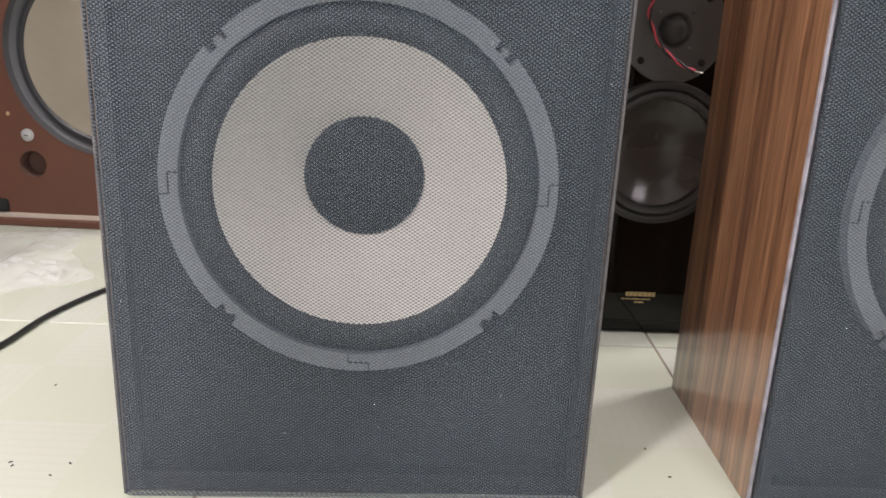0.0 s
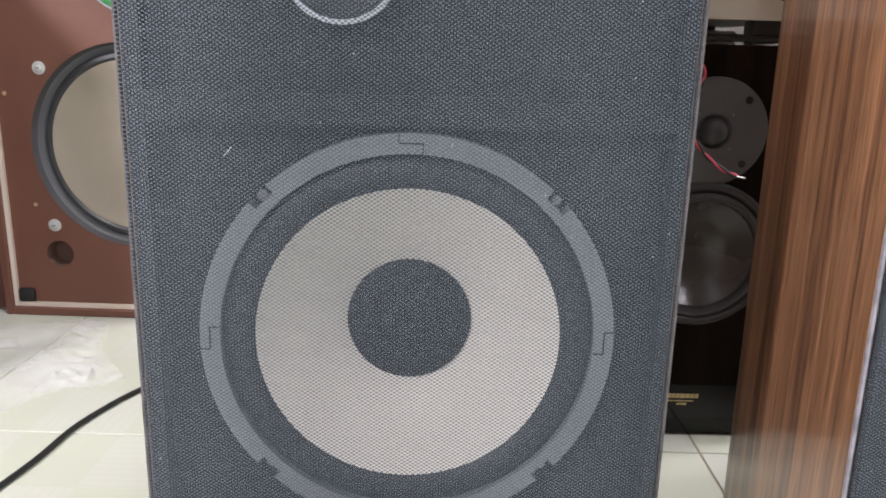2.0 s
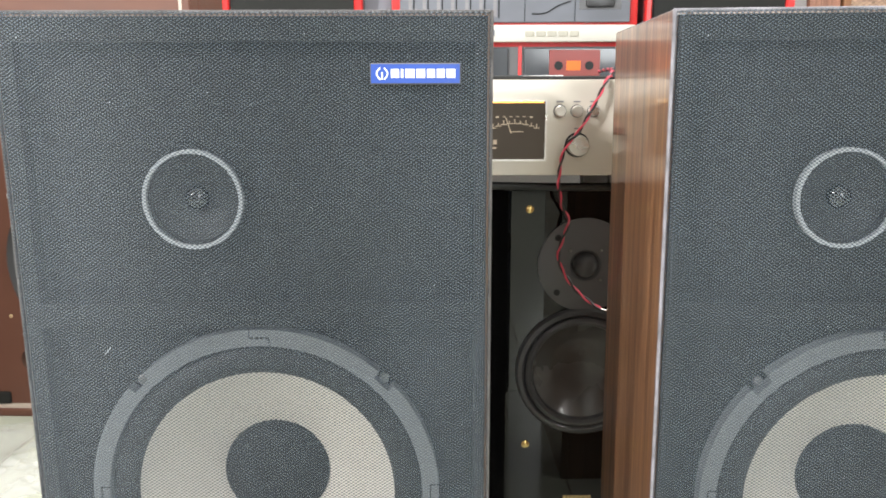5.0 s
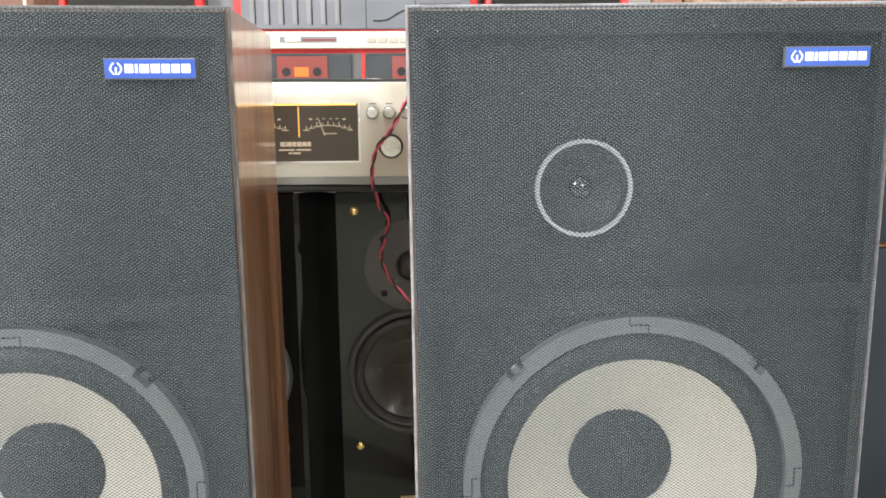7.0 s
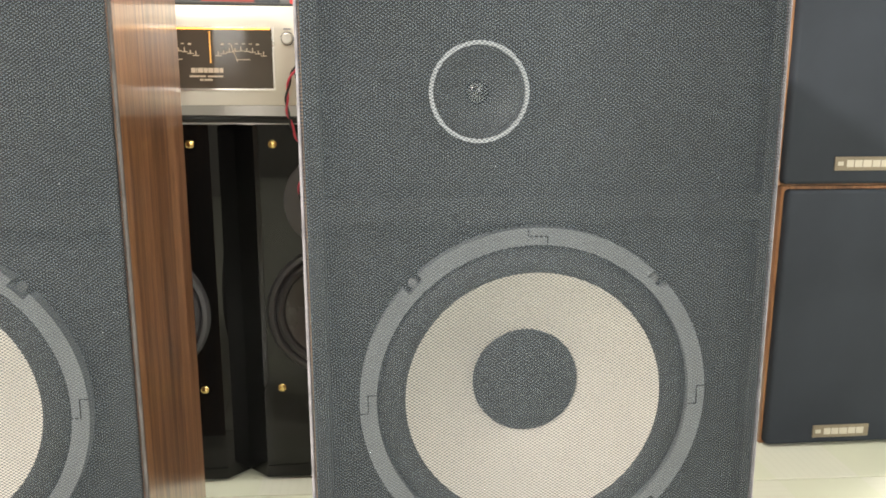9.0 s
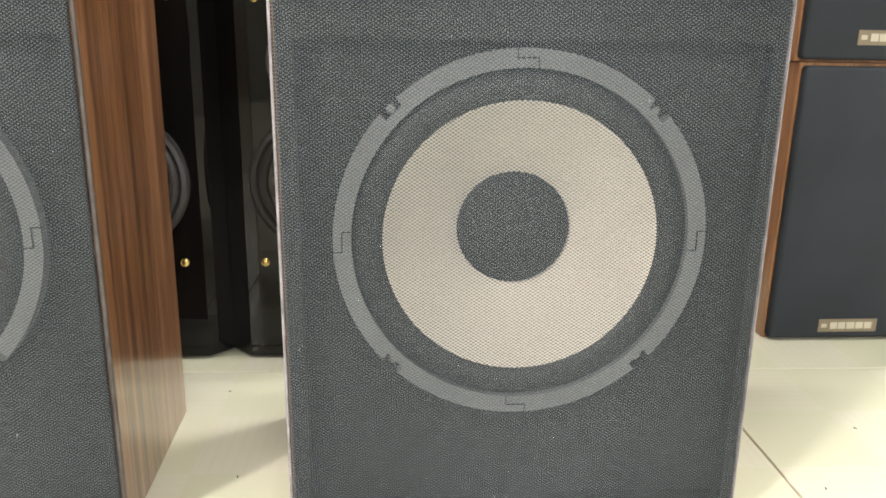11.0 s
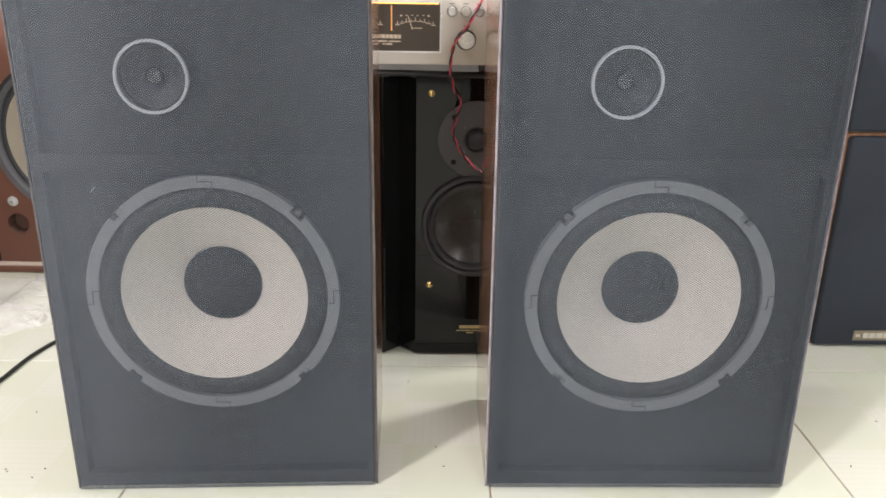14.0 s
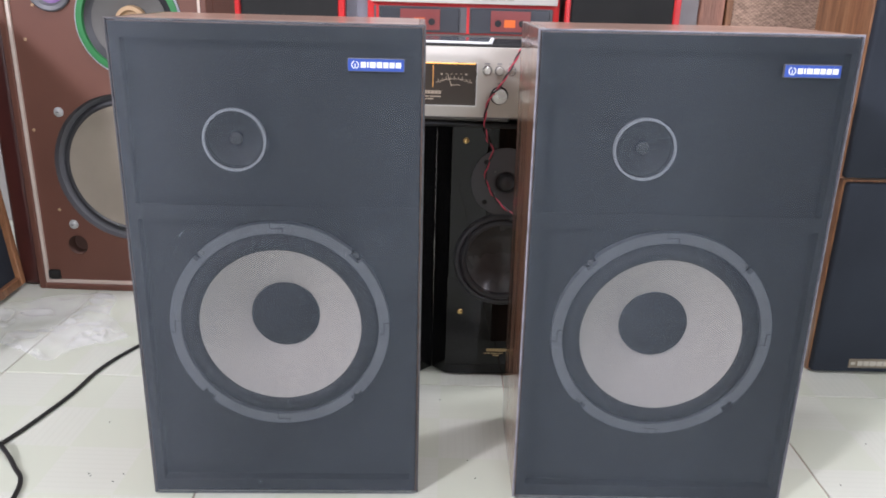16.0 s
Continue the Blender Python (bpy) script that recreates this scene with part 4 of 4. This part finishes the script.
# ---- big brown vinyl speaker without grille ----
def brown_speaker(m):
    sp = thing("open_speaker", m, "large brown vinyl speaker without grille showing bare drivers", "speaker")
    x0, x1, H = -0.095, 0.342, 0.98
    part("cabinet", box(x0, x1, 0.03, 0.35, 0.0, H, 0.003, 1), BROWN_VINYL, sp, "brown vinyl cabinet")
    fr = bmesh.new()
    for b in ((x0, x0 + 0.014, 0, H), (x1 - 0.014, x1, 0, H), (x0 + 0.014, x1 - 0.014, 0, 0.014), (x0 + 0.014, x1 - 0.014, H - 0.014, H)):
        box(b[0], b[1], -0.012, 0.03, b[2], b[3], 0.002, 1, fr)
    part("front_frame", fr, BROWN_VINYL, sp, "raised vinyl frame")
    tr = bmesh.new()
    a, b_, c, d = x0 + 0.014, x1 - 0.014, 0.014, H - 0.014
    for b in ((a, a + 0.007, c, d), (b_ - 0.007, b_, c, d), (a + 0.007, b_ - 0.007, c, c + 0.007), (a + 0.007, b_ - 0.007, d - 0.007, d)):
        box(b[0], b[1], -0.006, 0.004, b[2], b[3], bm=tr)
    part("trim", tr, CREAM_TRIM, sp, "cream inner trim")
    wx, wz, mx, mz, tx, tz = 0.140, 0.289, 0.1735, 0.603, 0.0125, 0.667
    part("baffle", plate(a, b_, c, d, 0.0, 0.028, [(wx, wz, 0.165), (mx, mz, 0.098), (tx, tz, 0.040), (0.003, 0.107, 0.022)]), BROWN_VINYL, sp, "brown vinyl front board", smooth=False)
    wf = part("woofer_frame", lathe(wx, wz, [(0.1655, -0.001), (0.162, 0.012), (0.152, 0.020), (0.150, 0.03)], 96), SATIN_BLACK, sp, "black woofer frame")
    part("surround", lathe(wx, wz, [(0.153, 0.019), (0.149, 0.013), (0.143, 0.012), (0.138, 0.017), (0.136, 0.02)], 96), RUBBER, wf, "black rubber surround")
    part("cone", lathe(wx, wz, [(0.139, 0.015), (0.134, 0.0155), (0.130, 0.017), (0.1, 0.020), (0.06, 0.0245), (0.0, 0.027)], 96), BEIGE_CONE, wf, "beige paper cone")
    mf = part("midrange_frame", lathe(mx, mz, [(0.1125, 0.0), (0.1125, -0.004), (0.110, -0.005), (0.107, -0.005)], 80), GASKET_WHITE, sp, "pale metal frame edge")
    part("gasket", lathe(mx, mz, [(0.1085, 0.0), (0.1085, -0.008), (0.107, -0.009), (0.096, -0.009), (0.094, 0.0)], 80), GREEN, mf, "green gasket ring")
    part("surround", lathe(mx, mz, [(0.0985, -0.004), (0.094, -0.002), (0.086, 0.004), (0.078, 0.006)], 80), RUBBER, mf, "black surround")
    part("cone", lathe(mx, mz, [(0.080, 0.002), (0.077, 0.004), (0.05, 0.016), (0.03, 0.024), (0.0, 0.026)], 80), GREY_CONE, mf, "grey paper cone")
    part("felt_ring", lathe(mx, mz, [(0.034, 0.020), (0.032, 0.006), (0.024, 0.004), (0.021, 0.010), (0.0, 0.018)], 48), FELT, mf, "tan felt ring")
    tf_ = part("tweeter_frame", lathe(tx, tz, [(0.047, 0.0), (0.047, -0.004), (0.044, -0.006), (0.036, -0.004), (0.030, 0.004)], 64), SATIN_BLACK, sp, "black tweeter frame")
    part("tweeter_cone", lathe(tx, tz, [(0.031, 0.003), (0.024, 0.006), (0.012, 0.010), (0.0115, 0.004), (0.006, 0.0), (0.0, -0.001)], 48), PURPLE, tf_, "purple tweeter cone")
    part("port", lathe(0.003, 0.107, [(0.0225, -0.001), (0.021, 0.002), (0.021, 0.0275), (0.0, 0.0278)], 48), DARK_HOLE, sp, "brown bass port")
    for x, z in ((-0.001, 0.156), (-0.001, 0.411)):
        bo = part("bolt", lathe(x, z, [(0.0105, 0.0), (0.0105, -0.0015), (0.0095, -0.002), (0.006, -0.002), (0.006, -0.004), (0.0045, -0.005), (0.0, -0.005)], 32), ZINC, sp, "zinc bolt with washer")
        part("bolt_slot", box(x - 0.003, x + 0.003, -0.0055, -0.005, z - 0.0007, z + 0.0007), BLACK_BOARD, bo)
    for x, z in ((-0.051, 0.562), (-0.0615, 0.37), (-0.03, 0.19), (-0.026, 0.632), (0.068, 0.636)):
        part("nail_head", lathe(x, z, [(0.0035, 0.0), (0.003, -0.0012), (0.0, -0.0015)], 16), FELT, sp)
    part("corner_pad", box(-0.074, -0.046, -0.006, 0.0, 0.022, 0.045, 0.004, 2), FELT_BLACK, sp, "black fuzzy corner pad")
    return sp


FELT_BLACK = mat("black_felt", (0.015, 0.015, 0.013), 1.0, bump=1.0, bump_scale=700)
brown_speaker(pose(-0.69, 1.287, 0, 0, 0, 3))

# ---- speakers at the side, turned towards the room ----
side = thing("leaning_speaker", pose(-0.8066, 1.152, 0.0095, -6, 0, 97), "black-fronted speaker in an orange wood frame, slightly leaning", "speaker")
sf = bmesh.new()
for b in ((-0.42, -0.40, 0, 0.72), (0.11, 0.130, 0, 0.72), (-0.40, 0.11, 0, 0.02), (-0.40, 0.11, 0.70, 0.72)):
    box(b[0], b[1], 0.0, 0.03, b[2], b[3], 0.002, 1, sf)
part("front_frame", sf, ORANGE_WOOD, side, "orange wood frame")
part("front_cloth", box(-0.40, 0.11, 0.012, 0.03, 0.02, 0.70), SCOTT_FOAM, side, "black cloth front")
part("cabinet", box(-0.42, 0.130, 0.03, 0.09, 0.0, 0.72, 0.002, 1), MAROON, side, "dark cabinet")
col = thing("maroon_cabinet", pose(-0.842, 1.286, 0, 0, 0, 3), "dark maroon lacquered cabinet with rounded edge", "cabinet")
part("body", box(0.0, 0.050, 0.0, 0.3, 0.0, 0.98, 0.012, 4), MAROON, col)


# ---- plastic sheet and cables on the floor ----
def plastic_material():
    m = bpy.data.materials.new("clear_plastic_film")
    m.use_nodes = True
    nt = m.node_tree
    b = nt.nodes["Principled BSDF"]
    b.inputs["Base Color"].default_value = (0.67, 0.66, 0.65, 1)
    b.inputs["Roughness"].default_value = 0.22
    tr = nt.nodes.new("ShaderNodeBsdfTransparent")
    mix = nt.nodes.new("ShaderNodeMixShader")
    tc = nt.nodes.new("ShaderNodeTexCoord")
    n = nt.nodes.new("ShaderNodeTexNoise")
    n.inputs["Scale"].default_value, n.inputs["Detail"].default_value = 14, 6
    nt.links.new(tc.outputs["Object"], n.inputs["Vector"])
    mr = nt.nodes.new("ShaderNodeMapRange")
    mr.inputs["From Min"].default_value, mr.inputs["From Max"].default_value = 0.3, 0.7
    mr.inputs["To Min"].default_value, mr.inputs["To Max"].default_value = 0.18, 0.5
    nt.links.new(n.outputs["Fac"], mr.inputs["Value"])
    nt.links.new(mr.outputs["Result"], mix.inputs[0])
    nt.links.new(tr.outputs[0], mix.inputs[1])
    nt.links.new(b.outputs[0], mix.inputs[2])
    nt.links.new(mix.outputs[0], nt.nodes["Material Output"].inputs["Surface"])
    bp = nt.nodes.new("ShaderNodeBump")
    bp.inputs["Strength"].default_value, bp.inputs["Distance"].default_value = 0.25, 0.003
    n2 = nt.nodes.new("ShaderNodeTexNoise")
    n2.inputs["Scale"].default_value, n2.inputs["Detail"].default_value = 28, 3
    nt.links.new(tc.outputs["Object"], n2.inputs["Vector"])
    nt.links.new(n2.outputs["Fac"], bp.inputs["Height"])
    nt.links.new(bp.outputs["Normal"], b.inputs["Normal"])
    return m


def plastic_sheet():
    bm = bmesh.new()
    nx, ny = 70, 60
    grid = []
    for j in range(ny + 1):
        row = []
        for i in range(nx + 1):
            u, v = i / nx, j / ny
            # four corners, edges pulled in and out a little
            x = (1 - v) * ((1 - u) * -0.585 + u * -0.452) + v * ((1 - u) * -0.93 + u * -0.63)
            y = (1 - v) * ((1 - u) * 0.925 + u * 1.05) + v * ((1 - u) * 1.13 + u * 1.265)
            w = noise.noise(Vector((u * 3, v * 3, 3.3)))
            x += 0.03 * w
            y += 0.025 * noise.noise(Vector((u * 3, v * 3, 9.1)))
            ridge = abs(noise.noise(Vector((u * 5, v * 7, 1.7))))
            edge = min(u, v, 1 - u, 1 - v)
            z = 0.001 + max(0.0, 0.014 * (0.5 - ridge) + 0.0015 * noise.noise(Vector((u * 14, v * 14, 0)))) * min(1, edge * 6 + 0.25)
            row.append(bm.verts.new((x, y, z)))
        grid.append(row)
    for j in range(ny):
        for i in range(nx):
            bm.faces.new((grid[j][i], grid[j][i + 1], grid[j + 1][i + 1], grid[j + 1][i]))
    ob = part("plastic_sheet", bm, plastic_material())
    ob.visible_shadow = False
    return tagged(ob, "crumpled clear plastic film lying on the tiles", "plastic sheet")


plastic_sheet()
fc = thing("floor_cable", Matrix(), "black power cable lying across the floor tiles", "cable")
part("cord", tube([(-0.29, 1.13, 0.0036), (-0.38, 1.07, 0.0036), (-0.424, 1.008, 0.0036), (-0.451, 0.909, 0.0036), (-0.454, 0.82, 0.0036), (-0.464, 0.74, 0.0036), (-0.479, 0.664, 0.0036), (-0.50, 0.60, 0.0036), (-0.53, 0.56, 0.0036)], 0.0034, 10), WIRE_BLACK, fc)
fc2 = thing("floor_cable", Matrix(), "black power cable curving over the floor tiles", "cable")
part("cord", tube([(-0.56, 0.66, 0.0036), (-0.49, 0.650, 0.0108), (-0.459, 0.631, 0.0108), (-0.427, 0.603, 0.0036), (-0.393, 0.563, 0.0036), (-0.375, 0.48, 0.0036), (-0.38, 0.40, 0.0036)], 0.0034, 10), WIRE_BLACK, fc2)

specks = bmesh.new()
rng = random.Random(4)
for x, y in ((-0.308, 0.597), (-0.313, 0.602), (-0.262, 0.607), (0.183, 0.876), (0.253, 0.655), (0.889, 0.82), (-0.27, 0.589), (0.24, 0.70), (-0.35, 0.74), (0.80, 0.70)):
    a = rng.uniform(0, 6.28)
    for k in range(3):
        dx, dy = math.cos(a) * 0.0009 * k, math.sin(a) * 0.0009 * k
        box(x + dx - 0.0006, x + dx + 0.0006, y + dy - 0.0005, y + dy + 0.0005, 0.0, 0.0006, bm=specks)
tagged(part("floor_debris", specks, BLACK_BOARD), "tiny dark crumbs scattered on the tiles", "debris", kind="stuff")

# ---- floor tiles ----
tile_bm = box(0.0012, TILE - 0.0012, 0.0012, TILE - 0.0012, -0.0022 - 0.004, 0.0, 0.0008, 1)
tile_mesh = bpy.data.meshes.new("tile")
tile_bm.to_mesh(tile_mesh)
tile_bm.free()
tile_mesh.materials.append(TILE_MAT)
for i in range(-6, 6):
    for j in range(-8, 2):
        t = new("tile", tile_mesh)
        t.parent = floor
        t.matrix_local = Matrix.Translation((i * TILE, j * TILE, 0))
